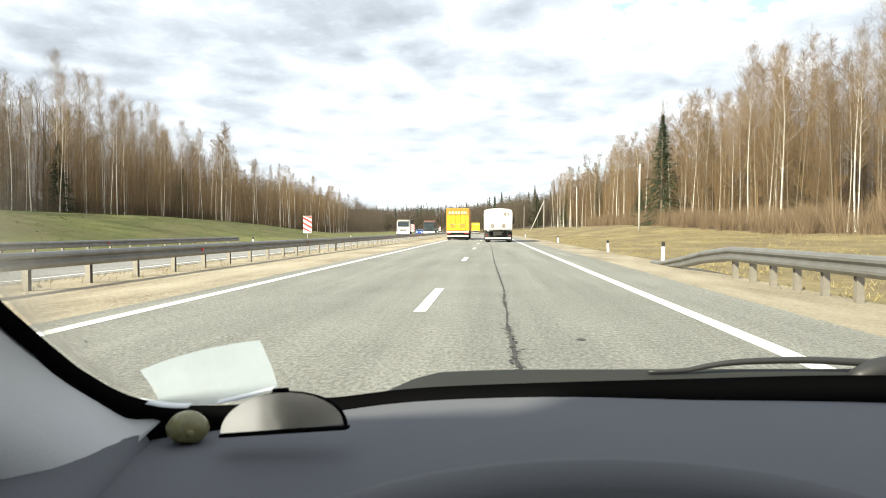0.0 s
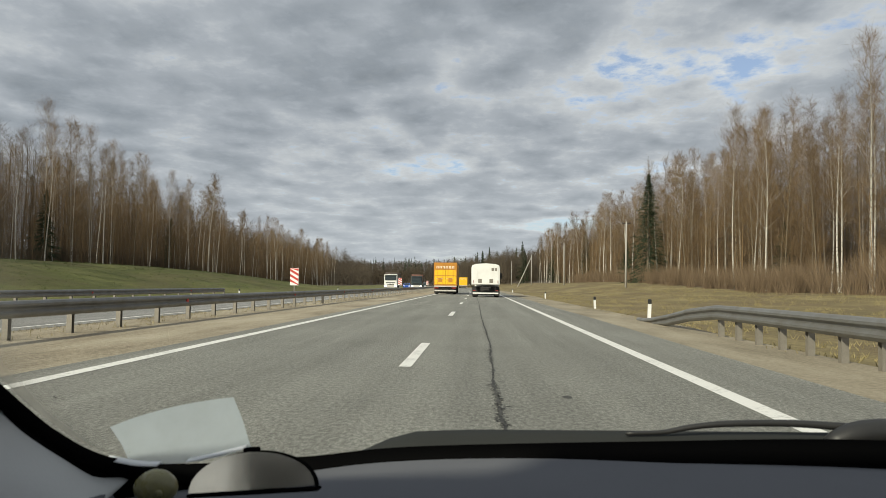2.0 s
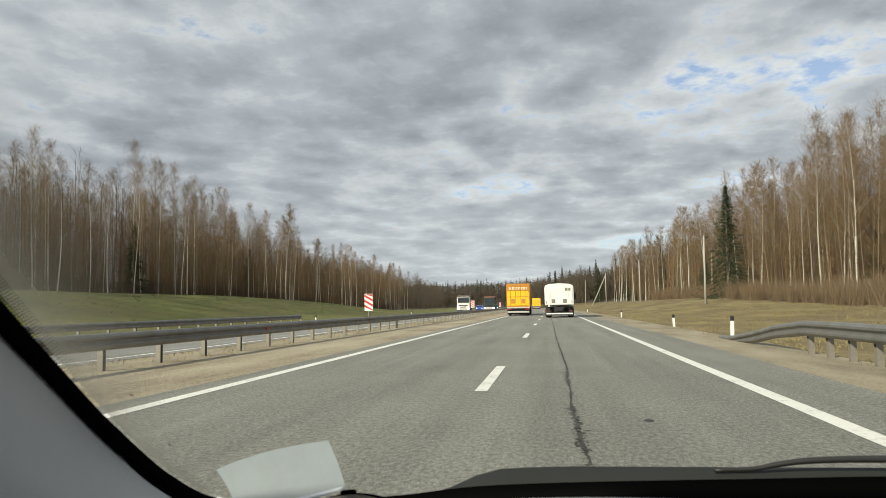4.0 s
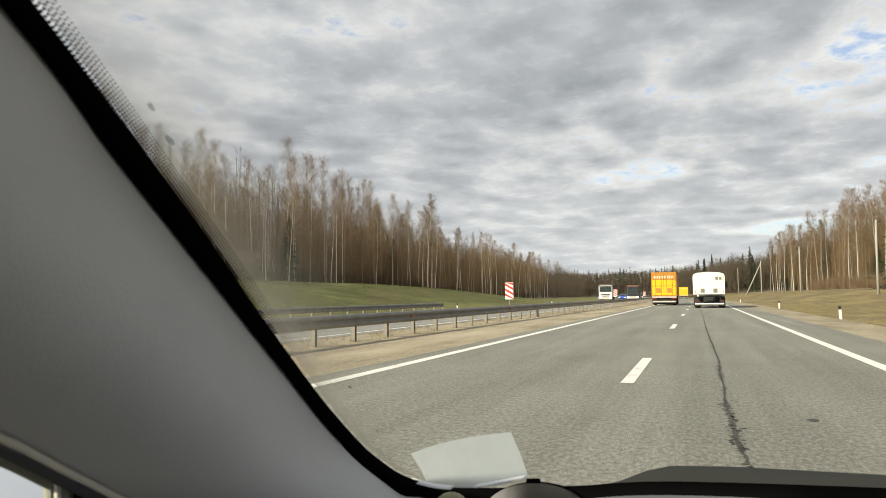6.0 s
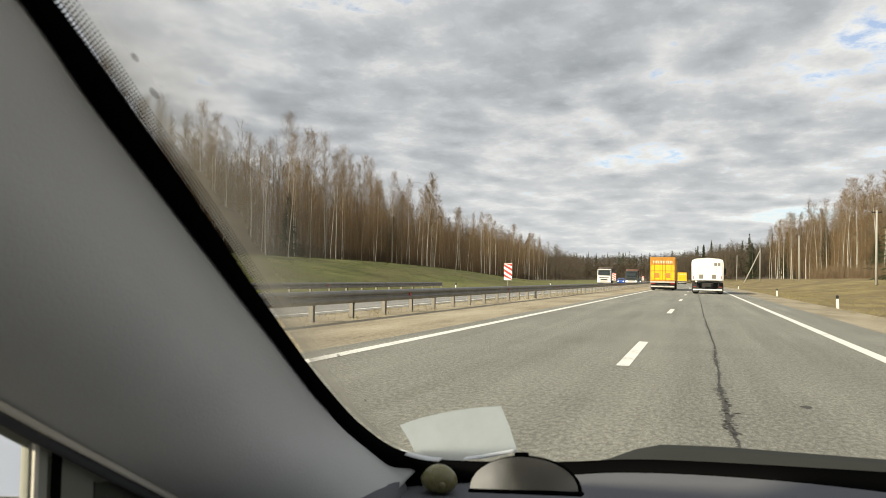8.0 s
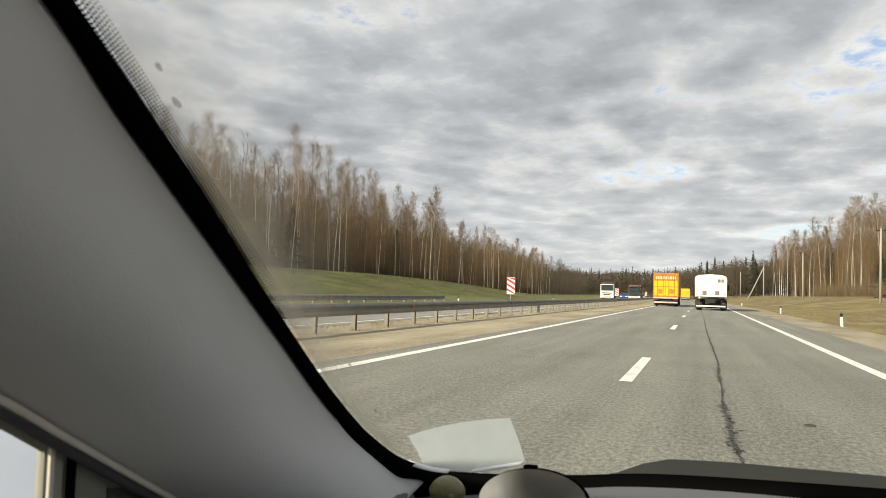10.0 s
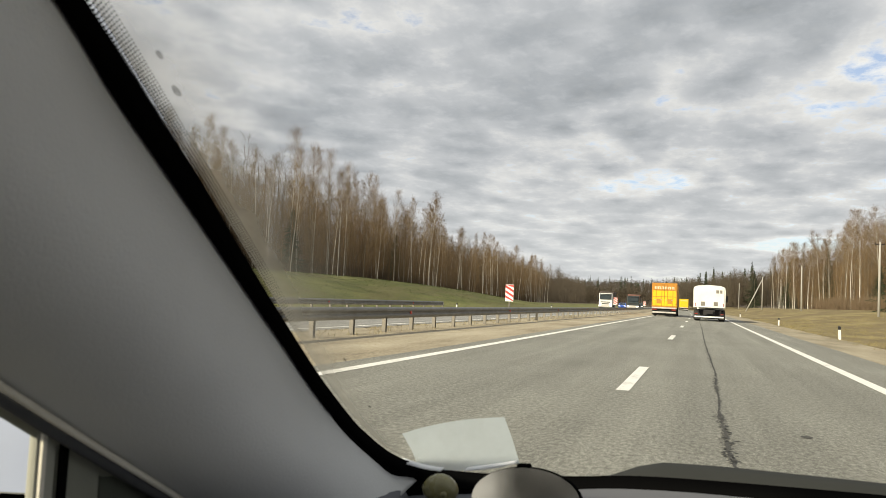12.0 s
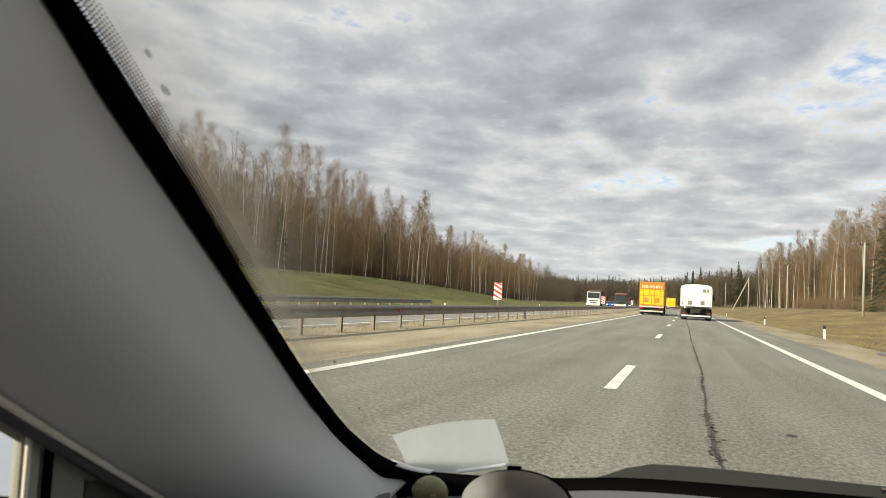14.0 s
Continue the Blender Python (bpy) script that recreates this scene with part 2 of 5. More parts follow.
M = {
    "asphalt": asphalt("asphalt", (0.217, 0.215, 0.188)),
    "asphalt_far": asphalt("asphalt_oncoming", (0.24, 0.235, 0.22)),
    "paint": markings(),
    "crack": painted("tar", (0.030, 0.029, 0.027), 0.8, dirt=0.75, dirt_col=(0.13, 0.128, 0.115), scale=9.0),
    "sand": earth("sand", (0.18, 0.142, 0.092), (0.375, 0.322, 0.228), (0.50, 0.445, 0.335), 1.3, 1.0),
    "gravel": earth("gravel", (0.165, 0.138, 0.092), (0.300, 0.258, 0.182), (0.41, 0.36, 0.265), 1.6),
    "dry_grass": earth("dry_grass", (0.11, 0.086, 0.038), (0.212, 0.170, 0.074), (0.33, 0.272, 0.13), 1.0, 1.0, (0.160, 0.116, 0.060)),
    "green_grass": earth("green_grass", (0.068, 0.080, 0.016), (0.136, 0.148, 0.034), (0.225, 0.216, 0.072), 1.0, 1.0, (0.155, 0.134, 0.050)),
    "floor_litter": earth("leaf_litter", (0.06, 0.045, 0.03), (0.10, 0.075, 0.05), (0.16, 0.12, 0.08), 1.0, 1.0),
    "birch": bark("birch_bark", (0.70, 0.665, 0.585), (0.05, 0.045, 0.04), 0.64),
    "aspen": bark("aspen_bark", (0.29, 0.245, 0.165), (0.09, 0.07, 0.05), 0.56),
    "twig": twig("twigs", (0.092, 0.060, 0.031), (0.250, 0.166, 0.082)),
    # darker copy of the twigs, with the wood's inner shade in the colour
    "twig_shaded": twig("shaded_twigs", (0.040, 0.030, 0.019), (0.110, 0.080, 0.046)),
    "hill_twig": twig("hill_twigs", (0.062, 0.050, 0.037), (0.132, 0.104, 0.070)),
    "shrub": twig("shrub_twigs", (0.145, 0.100, 0.062), (0.255, 0.188, 0.112)),
    "straw": twig("straw_blades", (0.20, 0.165, 0.07), (0.36, 0.30, 0.15)),
    "blades": twig("grass_blades", (0.07, 0.095, 0.018), (0.155, 0.175, 0.052)),
    "spruce": twig("spruce_needles", (0.022, 0.035, 0.016), (0.045, 0.06, 0.026)),
    "zinc": painted("galvanised_steel", (0.21, 0.21, 0.20), 0.5, 0.4, 0.6, (0.14, 0.125, 0.10), 2.2),
    "post": painted("post_steel", (0.26, 0.24, 0.205), 0.6, 0.3, 0.6, (0.14, 0.12, 0.09), 4.0),
    "concrete": painted("concrete", (0.41, 0.395, 0.36), 0.9, 0.0, 0.5, (0.30, 0.28, 0.25), 1.5),
    "white": painted("white_plastic", (0.80, 0.80, 0.78), 0.5, 0.0, 0.25, (0.45, 0.42, 0.37), 5.0),
    "black": painted("black_plastic", (0.02, 0.02, 0.02), 0.5, 0.0, 0.2, (0.06, 0.055, 0.05), 5.0),
    "red": painted("red_film", (0.55, 0.05, 0.04), 0.4, 0.0, 0.2, (0.3, 0.1, 0.08), 5.0),
    "orange": painted("orange_trailer", (0.55, 0.245, 0.032), 0.42, 0.0, 0.35, (0.42, 0.20, 0.05), 1.1),
    "amber": painted("amber_doors", (0.95, 0.56, 0.015), 0.42, 0.0, 0.3, (0.5, 0.27, 0.05), 1.1),
    "letters": painted("pale_lettering", (0.95, 0.78, 0.55), 0.5, 0.0, 0.3),
    "tarp": painted("white_body", (0.80, 0.80, 0.77), 0.55, 0.0, 0.3, (0.48, 0.45, 0.40), 1.0),
    "chassis": painted("chassis_dark", (0.018, 0.017, 0.017), 0.6, 0.0, 0.3, (0.07, 0.06, 0.05), 3.0),
    "rubber": painted("tyre_rubber", (0.03, 0.03, 0.03), 0.85, 0.0, 0.4, (0.09, 0.08, 0.07), 5.0),
    "bumper": painted("bumper_steel", (0.62, 0.60, 0.56), 0.5, 0.2, 0.5, (0.3, 0.26, 0.2), 3.0),
    "tail": painted("tail_lamp", (0.30, 0.03, 0.022), 0.25, 0.0, 0.3),
    "tipper": painted("tipper_body", (0.06, 0.05, 0.045), 0.55, 0.0, 0.5, (0.18, 0.12, 0.09), 1.2),
    "rust": painted("tipper_rust", (0.22, 0.10, 0.075), 0.55, 0.0, 0.5, (0.08, 0.06, 0.05), 1.0),
    "blue": painted("blue_car", (0.02, 0.09, 0.45), 0.3, 0.0, 0.15),
    "dark_car": painted("dark_car", (0.03, 0.045, 0.05), 0.3, 0.0, 0.2),
    "pane": painted("dark_glass", (0.03, 0.04, 0.045), 0.08, 0.0, 0.1),
    "head": emitter("head_lamp", (1.0, 0.97, 0.9), 3.0),
    "trim": fabric("pillar_trim", (0.565, 0.57, 0.565)),
    "dash": fabric("dash_plastic", (0.124, 0.128, 0.141)),
    "hood": fabric("instrument_hood", (0.112, 0.116, 0.126)),
    "cowl_soft": fabric("binnacle_plastic", (0.075, 0.077, 0.082)),
    "seal": fabric("black_seal", (0.004, 0.004, 0.004), 380.0, 0.0),
    "scuttle": fabric("scuttle_plastic", (0.032, 0.034, 0.033), 300.0, 0.12),
    "door_pale": fabric("door_pale_grey", (0.37, 0.37, 0.32)),
    "door_olive": fabric("door_olive_grey", (0.24, 0.245, 0.205)),
    "quarter": fabric("quarter_glass", (0.065, 0.072, 0.055), 300.0, 0.5),
    "mirror": painted("mirror_glass", (0.86, 0.87, 0.90), 0.13, 1.0, 0.1, (0.6, 0.6, 0.6), 8.0),
    "headliner": fabric("headliner", (0.30, 0.29, 0.27)),
    "frit": fabric("black_glass_band", (0.004, 0.004, 0.004), 380.0, 0.0),
    "lip": fabric("lip_vinyl", (0.80, 0.76, 0.66), 500.0, 0.4),
    "chrome": painted("brushed_silver", (0.76, 0.70, 0.58), 0.18, 1.0, 0.15, (0.32, 0.30, 0.27), 30.0),
    "amber_resin": painted("resin", (0.215, 0.195, 0.085), 0.28, 0.0, 0.5, (0.08, 0.075, 0.04), 60.0),
    # stands in for the paper's reflection in the windscreen
    "paper": see_through("paper_reflection_film", (0.70, 0.79, 0.85), 0.52, 0.28, 22.0),
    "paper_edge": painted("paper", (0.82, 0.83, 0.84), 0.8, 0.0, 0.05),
    "speck": see_through("speck_film", (0.10, 0.09, 0.07), 0.15, 0.7, 300.0),
    # dusty film that also carries a painted reflection, fading away from the pillar
    "haze": see_through("dust_film", (0.57, 0.53, 0.43), 0.16, 0.90, 9.0, True),
}


# ---- mesh helpers ----
def part(name, bm, mat, parent=None, label=""):
    me = bpy.data.meshes.new(name)
    bm.normal_update()
    bm.to_mesh(me)
    bm.free()
    return part_of(name, me, mat, parent, label)


def part_of(name, me, mat, parent=None, label=""):
    if mat is not None and not me.materials:
        for mm in mat if isinstance(mat, (list, tuple)) else [mat]:
            me.materials.append(mm)
    ob = new(name, me)
    if parent is not None:
        ob.parent = parent
    if label:
        tagged(ob, label)
    return ob


def smooth(ob):
    for f in ob.data.polygons:
        f.use_smooth = True
    return ob


def thing(name, label, category, group="", kind="", at=None):
    ob = new(name)
    ob.empty_display_size = 0.2
    if at is not None:
        ob.matrix_basis = at
    return tagged(ob, label, category, group, kind)


def block(x0, x1, y0, y1, z0, z1, bevel=0.0, bm=None):
    b = bm if bm is not None else bmesh.new()
    r = bmesh.ops.create_cube(b, size=1.0)
    for v in r["verts"]:
        v.co = Vector(((x0 + x1) / 2 + v.co.x * (x1 - x0), (y0 + y1) / 2 + v.co.y * (y1 - y0), (z0 + z1) / 2 + v.co.z * (z1 - z0)))
    if bevel:
        es = list({e for v in r["verts"] for e in v.link_edges})
        bmesh.ops.bevel(b, geom=es, offset=bevel, segments=2, affect="EDGES", profile=0.6)
    return b


def grid_mesh(name, rows_of_points, mat, parent=None, closed=False, label=""):
    """A sheet through rows of points (each row the same length)."""
    nr, nc = len(rows_of_points), len(rows_of_points[0])
    vs = [p for r in rows_of_points for p in r]
    fs = []
    for i in range(nr - 1):
        for j in range(nc if closed else nc - 1):
            k = (j + 1) % nc
            fs.append((i * nc + j, i * nc + k, (i + 1) * nc + k, (i + 1) * nc + j))
    me = bpy.data.meshes.new(name)
    me.from_pydata(vs, [], fs)
    me.update()
    return part_of(name, me, mat, parent, label)


def tube(points, radii, sides=8, cap=True):
    """Vertices and faces of a tapered tube along points."""
    vs, fs = [], []
    pts = [Vector(p) for p in points]
    for i, p in enumerate(pts):
        d = (pts[min(i + 1, len(pts) - 1)] - pts[max(i - 1, 0)]).normalized()
        u = d.cross(Vector((0.31, 0.87, 0.1))).normalized()
        w = d.cross(u)
        for k in range(sides):
            a = 2 * math.pi * k / sides
            vs.append(p + (u * math.cos(a) + w * math.sin(a)) * radii[i])
    for i in range(len(pts) - 1):
        for k in range(sides):
            j = (k + 1) % sides
            fs.append((i * sides + k, i * sides + j, (i + 1) * sides + j, (i + 1) * sides + k))
    if cap:
        fs.append(tuple(range(sides - 1, -1, -1)))
        fs.append(tuple((len(pts) - 1) * sides + k for k in range(sides)))
    return vs, fs


def raw(name, vs, fs):
    me = bpy.data.meshes.new(name)
    me.from_pydata(vs, [], fs)
    me.update()
    return me


def spline(pts, n):
    """Points on a smooth curve through pts."""
    p = [Vector(q) for q in pts]
    p = [p[0] * 2 - p[1]] + p + [p[-1] * 2 - p[-2]]
    out = []
    m = len(p) - 3
    for i in range(n):
        s = i / (n - 1) * m
        k = min(int(s), m - 1)
        t = s - k
        a, b, c, d = p[k:k + 4]
        out.append(0.5 * ((2 * b) + (c - a) * t + (2 * a - 5 * b + 4 * c - d) * t * t + (3 * b - a - 3 * c + d) * t ** 3))
    return out


# ---- the lie of the land ----
def bend(y):
    """Sideways shift of the road, which swings gently to the left far ahead."""
    return -max(0.0, y - 80.0) ** 2 / 5000.0 if y < 700 else -76.9 - (y - 700) * 0.248


def step(a, b, v):
    t = min(1.0, max(0.0, (v - a) / (b - a)))
    return t * t * (3 - 2 * t)


def land(x, y):
    """Ground height; x counts from the road's line."""
    if x > 4.6:
        top = 0.75 + 1.2 * step(60, 130, y)
        z = -0.12 * step(4.6, 6.0, x) + (top + 0.12) * step(6.0, 26.0, x)
        return z + 0.10 * noise.noise((x * 0.15, y * 0.08, 0)) * step(5.5, 9, x)
    if x < -18.6:
        top = 0.5 + 2.2 * step(170, 70, y) if y < 170 else 0.5
        z = -0.15 * step(-18.6, -20.0, x) + (top + 0.15) * step(-20.0, -36.0, x)
        return z + 0.10 * noise.noise((x * 0.15, y * 0.08, 5)) * step(-20, -24, x)
    return -0.03


YS = [-40 + 4 * i for i in range(75)] + [270 + 15 * i for i in range(16)] + [540 + 60 * i for i in range(8)] + [1200, 1700, 2600, 4200]


def ground():
    xs = [-2500, -900, -400, -200, -120, -80, -60, -50, -44, -40, -37, -34, -31, -28, -25, -22, -20.5, -19.3, -18.6, -10.0, -4.0, 2.0, 4.5, 5.2, 5.8, 6.6, 8, 10, 12, 14, 17, 20, 23, 26, 30, 34, 40, 50, 70, 100, 160, 300, 800, 2500]
    rows = [[(x + bend(y), y, land(x, y)) for x in xs] for y in YS]
    ob = grid_mesh("ground", rows, [M["dry_grass"], M["green_grass"], M["floor_litter"]])
    nc = len(xs) - 1
    for i, f in enumerate(ob.data.polygons):
        x = (xs[i % nc] + xs[i % nc + 1]) / 2
        f.material_index = 2 if (x < -37 or x > 25) else (1 if x < -15 else 0)
        f.use_smooth = True
    tagged(ob, "grass verges and woodland floor beside the motorway", "ground", kind="structure")


def ribbon(name, x0, x1, z, mat, label, category, y0=-40, y1=700, wob=0.0, crown=0.0):
    rows = []
    for y in YS:
        if y0 <= y <= y1:
            a = x0 + wob * noise.noise((x0, y * 0.11, 1)) + 0.5 * wob * noise.noise((x0, y * 0.6, 4))
            b = x1 + wob * noise.noise((x1, y * 0.11, 2)) + 0.5 * wob * noise.noise((x1, y * 0.6, 6))
            rows.append([(a + (b - a) * k / 4 + bend(y), y, z) for k in range(5)])
    return tagged(grid_mesh(name, rows, mat), label, category, kind="structure")


ground()
ribbon("road", -5.25, 3.85, 0.0, M["asphalt"], "worn grey asphalt carriageway with two lanes", "road", wob=0.08)
ribbon("road_oncoming", -18.3, -9.75, 0.0, M["asphalt_far"], "grey asphalt carriageway for oncoming traffic", "road", wob=0.06)
ribbon("median_sand", -9.74, -5.05, -0.008, M["sand"], "sandy median strip between the carriageways", "median", wob=0.12)
ribbon("shoulder_sand", 3.7, 5.7, -0.008, M["gravel"], "sandy gravel shoulder along the road", "shoulder", wob=0.25)
ribbon("verge_sand", -19.2, -18.2, -0.01, M["sand"], "sandy edge of the oncoming carriageway", "shoulder", wob=0.15)


def line(name, x, w, y0, y1, mat=None):
    rows = [[(x - w / 2 + bend(y), y, 0.005), (x + w / 2 + bend(y), y, 0.005)] for y in [y0 + (y1 - y0) * i / 60 for i in range(61)]]
    return tagged(grid_mesh(name, rows, mat or M["paint"]), "white painted road line, slightly worn", "road marking", "road markings", "structure")


line("edge_line", -4.68, 0.21, -20, 420)
line("edge_line", 2.50, 0.20, -20, 420)
line("edge_line", -10.3, 0.15, -20, 420)
line("edge_line", -17.7, 0.15, -20, 420)
DASH0, PERIOD = 9.3, 15.4
for i in range(-2, 20):
    y0 = DASH0 + i * PERIOD
    line("lane_dash", -0.95, 0.165, y0, y0 + 3.8)
    line("lane_dash", -14.0, 0.15, y0 + 5, y0 + 8.8)


def crack(name, pts, w, seed):
    """A broken seam: a hair line with gaps, and ragged flakes torn out of the asphalt along it."""
    rg = random.Random(seed)
    a = spline(pts, max(12, int(sum((Vector(pts[i + 1]) - Vector(pts[i])).length for i in range(len(pts) - 1)) / 0.06)))
    vs, fs = [], []
    last = None
    for i, p in enumerate(a):
        d = (a[min(i + 1, len(a) - 1)] - a[max(i - 1, 0)]).normalized()
        s = Vector((d.y, -d.x, 0))
        c = p + s * (0.022 * noise.noise((i * 0.02, seed, 2)) + 0.014 * noise.noise((i * 0.16, seed, 5)))
        torn = max(0.0, noise.noise((i * 0.03, seed, 0)) + 0.28)
        half = w * (0.05 + 0.16 * rg.random() + 0.12 * torn)
        k = len(vs)
        vs += [tuple(c - s * half), tuple(c + s * half * rg.uniform(0.4, 1.2))]
        if last is not None and noise.noise((i * 0.11, seed, 9)) > -0.32:
            fs.append((last, last + 1, k + 1, k))
        last = k
        # flakes lie across the seam
        for j in range(int(torn * 3.2 + rg.random())):
            o = c + s * rg.gauss(0, 0.30) * w + d * rg.uniform(-0.03, 0.03)
            ru, rv = w * rg.uniform(0.06, 0.34), rg.uniform(0.006, 0.028)
            n, k = rg.randint(5, 7), len(vs)
            for q in range(n):
                t = 2 * math.pi * q / n
                g = rg.uniform(0.55, 1.2)
                vs.append(tuple(o + s * ru * g * math.cos(t) + d * rv * g * math.sin(t) + Vector((0, 0, 0.0006 + 0.0004 * j))))
            fs.append(tuple(range(k, k + n)))
    tagged(part_of(name, raw(name, vs, fs), M["crack"]), "dark broken seam crumbling along the asphalt lane", "crack", "road cracks", "structure")


crack("road_crack", [(0.21, 2, 0.004), (0.20, 5, 0.004), (0.17, 8, 0.004), (0.21, 14, 0.004), (0.12, 24, 0.004), (0.08, 40, 0.004), (-0.05, 62, 0.004)], 0.094, 3)
crack("road_crack", [(-4.6, 12.6, 0.004), (-3.0, 12.0, 0.004), (-1.4, 10.8, 0.004), (0.1, 9.6, 0.004)], 0.018, 4)


def patch(x, y, rx, ry, seed):
    rows = []
    for k in range(5):
        q = k / 4
        rows.append([(x + q * rx * math.cos(a) * (1 + 0.3 * noise.noise((math.cos(a), math.sin(a), seed))), y + q * ry * math.sin(a) * (1 + 0.3 * noise.noise((math.cos(a), math.sin(a), seed + 3))), 0.0045) for a in [2 * math.pi * i / 24 for i in range(24)]])
    tagged(grid_mesh("road_patch", rows, M["crack"], closed=True), "small dark tar spot on the asphalt", "road patch", "road patches", "structure")


patch(0.85, 7.0, 0.05, 0.07, 2)


# ---- guard rails ----
def beam_profile():
    """W-shaped section, across and up, from the lower lip."""
    return [(0.0, 0.0), (0.035, 0.015), (0.075, 0.06), (0.075, 0.10), (0.02, 0.145), (0.02, 0.175), (0.075, 0.22), (0.075, 0.26), (0.035, 0.305), (0.0, 0.32)]


def guard_rail(label, x, y0, y1, face, top=0.70, pitch=2.0, drop=False):
    """face: +1 when the beam's ridges look towards +x. drop: the near end slopes into the ground."""
    g = thing("guard_rail", label, "guard rail", "guard rails", at=pose(x + bend(y0), y0, 0))
    ox = x + bend(y0)
    prof = beam_profile()
    y = y0
    while y < y1 - 0.1:
        ye = min(y + 4.0, y1)
        rows = []
        for k in range(3):
            yy = y + (ye + 0.16 - y) * k / 2
            lift = 0.0
            if drop and yy > y1 - 8:
                lift = -0.62 * step(y1 - 8, y1, yy)
            out = []
            for off, layer in ((0.0, prof), (-0.006, prof[::-1])):
                for a, h in layer:
                    out.append((face * (a + off) + x + bend(yy) - ox + face * 0.003 * k, yy - y0, max(-0.05, top - 0.32 + h + lift)))
            rows.append(out)
        grid_mesh("rail_section", rows, M["zinc"], g, closed=True)
        y = ye
    bm = block(-0.055, -0.045, -0.05, 0.05, -0.4, top - 0.14)
    block(-0.045, 0.055, 0.04, 0.05, -0.4, top - 0.14, bm=bm)
    block(-0.045, 0.055, -0.05, -0.04, -0.4, top - 0.14, bm=bm)
    block(0.02, 0.095, -0.035, 0.035, top - 0.22, top - 0.12, bm=bm)
    pm = bpy.data.meshes.new("post")
    bm.to_mesh(pm)
    bm.free()
    pm.materials.append(M["post"])
    n = int((y1 - y0 - (7 if drop else 0)) / pitch)
    for i in range(n + 1):
        yy = y0 + 0.4 + i * pitch
        p = new("post", pm)
        p.parent = g
        p.matrix_basis = pose(x + bend(yy) - ox - face * 0.09, yy - y0, 0, 0, 0, 0 if face > 0 else 180)
    # small red reflectors on the beam
    for i in range(0, int((y1 - y0) / 12)):
        yy = y0 + 6 + i * 12
        if drop and yy > y1 - 6:
            break
        r = part("reflector", block(-0.02, 0.02, -0.05, 0.05, -0.05, 0.05, 0.008), M["red"], g, "small red reflector")
        r.matrix_basis = pose(x + bend(yy) - ox + face * 0.045, yy - y0, top - 0.16)
    return g


guard_rail("weathered grey steel guard rail on short posts along the median", -8.3, 2.0, 230.0, 1)
guard_rail("steel guard rail on the far edge of the oncoming road", -18.8, 4.0, 52.0, 1, top=0.655)
guard_rail("steel guard rail whose end slopes into the gravel shoulder", 5.25, 2.0, 23.5, -1, pitch=1.05, drop=True)


# ---- roadside furniture ----
def delineator():
    t = thing("delineator_post", "white plastic delineator post with a black cap", "roadside post", "delineators")
    prof = [(-0.06, -0.035), (0.06, -0.035), (0.045, 0.04), (-0.045, 0.04)]
    rows = [[(a * s, b * s, z) for a, b in prof] for z, s in ((-0.3, 1.0), (0.50, 1.0))]
    o = grid_mesh("shaft", rows, M["white"], t, closed=True)
    rows = [[(a * 1.01, b * 1.01, z + (0.03 if b > 0 and z > 0.6 else 0)) for a, b in prof] for z in (0.50, 0.64)]
    rows.append([(a * 0.1, b * 0.1 + 0.02, 0.67) for a, b in prof])
    grid_mesh("cap", rows, M["black"], t, closed=True, label="black cap")
    for k in (-0.028, 0.028):
        part("slot", block(k - 0.013, k + 0.013, -0.040, -0.034, 0.50, 0.62, 0.003), M["black"], t, "black slot mark")
    return t


first = delineator()
first.matrix_basis = pose(5.75, 24.4, 0, 0, 2, 0)
for x, y, tilt in ((6.0, 37, -2), (6.2, 66, 1), (6.2, 120, 0), (-19.6, 58, 1), (-19.6, 100, 0)):
    copy_thing(first, pose(x + bend(y), y, land(x, y), 0, tilt, random.uniform(-8, 8) + (180 if x < 0 else 0)))


def marker_sign():
    t = thing("marker_sign", "red and white striped marker board on a grey post", "road sign", "marker signs")
    vs, fs = tube([(0, 0.03, -0.4), (0, 0.03, 1.75)], [0.035, 0.035], 10)
    smooth(part_of("pole", raw("pole", vs, fs), M["post"], t, "grey steel pole"))
    part("board", block(-0.23, 0.23, -0.012, 0.008, 0.95, 1.85, 0.006), M["white"], t, "white rectangular board")
    # slanting red bands, cut to the board
    for k in range(4):
        zc = 1.02 + k * 0.27
        pts = []
        for xx, dz in ((-0.225, 0.13), (0.225, -0.13)):
            pts.append((xx, min(1.84, max(0.96, zc + dz)), min(1.84, max(0.96, zc + dz + 0.13))))
        (xa, a0, a1), (xb, b0, b1) = pts
        bm = bmesh.new()
        f = [bm.verts.new((xx, yy, zz)) for yy in (-0.0165, -0.0125) for xx, zz in ((xa, a0), (xb, b0), (xb, b1), (xa, a1))]
        for q in ((0, 1, 2, 3), (7, 6, 5, 4), (0, 4, 5, 1), (1, 5, 6, 2), (2, 6, 7, 3), (3, 7, 4, 0)):
            bm.faces.new([f[i] for i in q])
        part("stripe", bm, M["red"], t, "red reflective stripe")
    return t


s0 = marker_sign()
s0.matrix_basis = pose(-9.6, 37.0, 0, 0, 0, -4)
for y in (88, 150):
    copy_thing(s0, pose(-9.6 + bend(y), y, 0, 0, 1, 3))


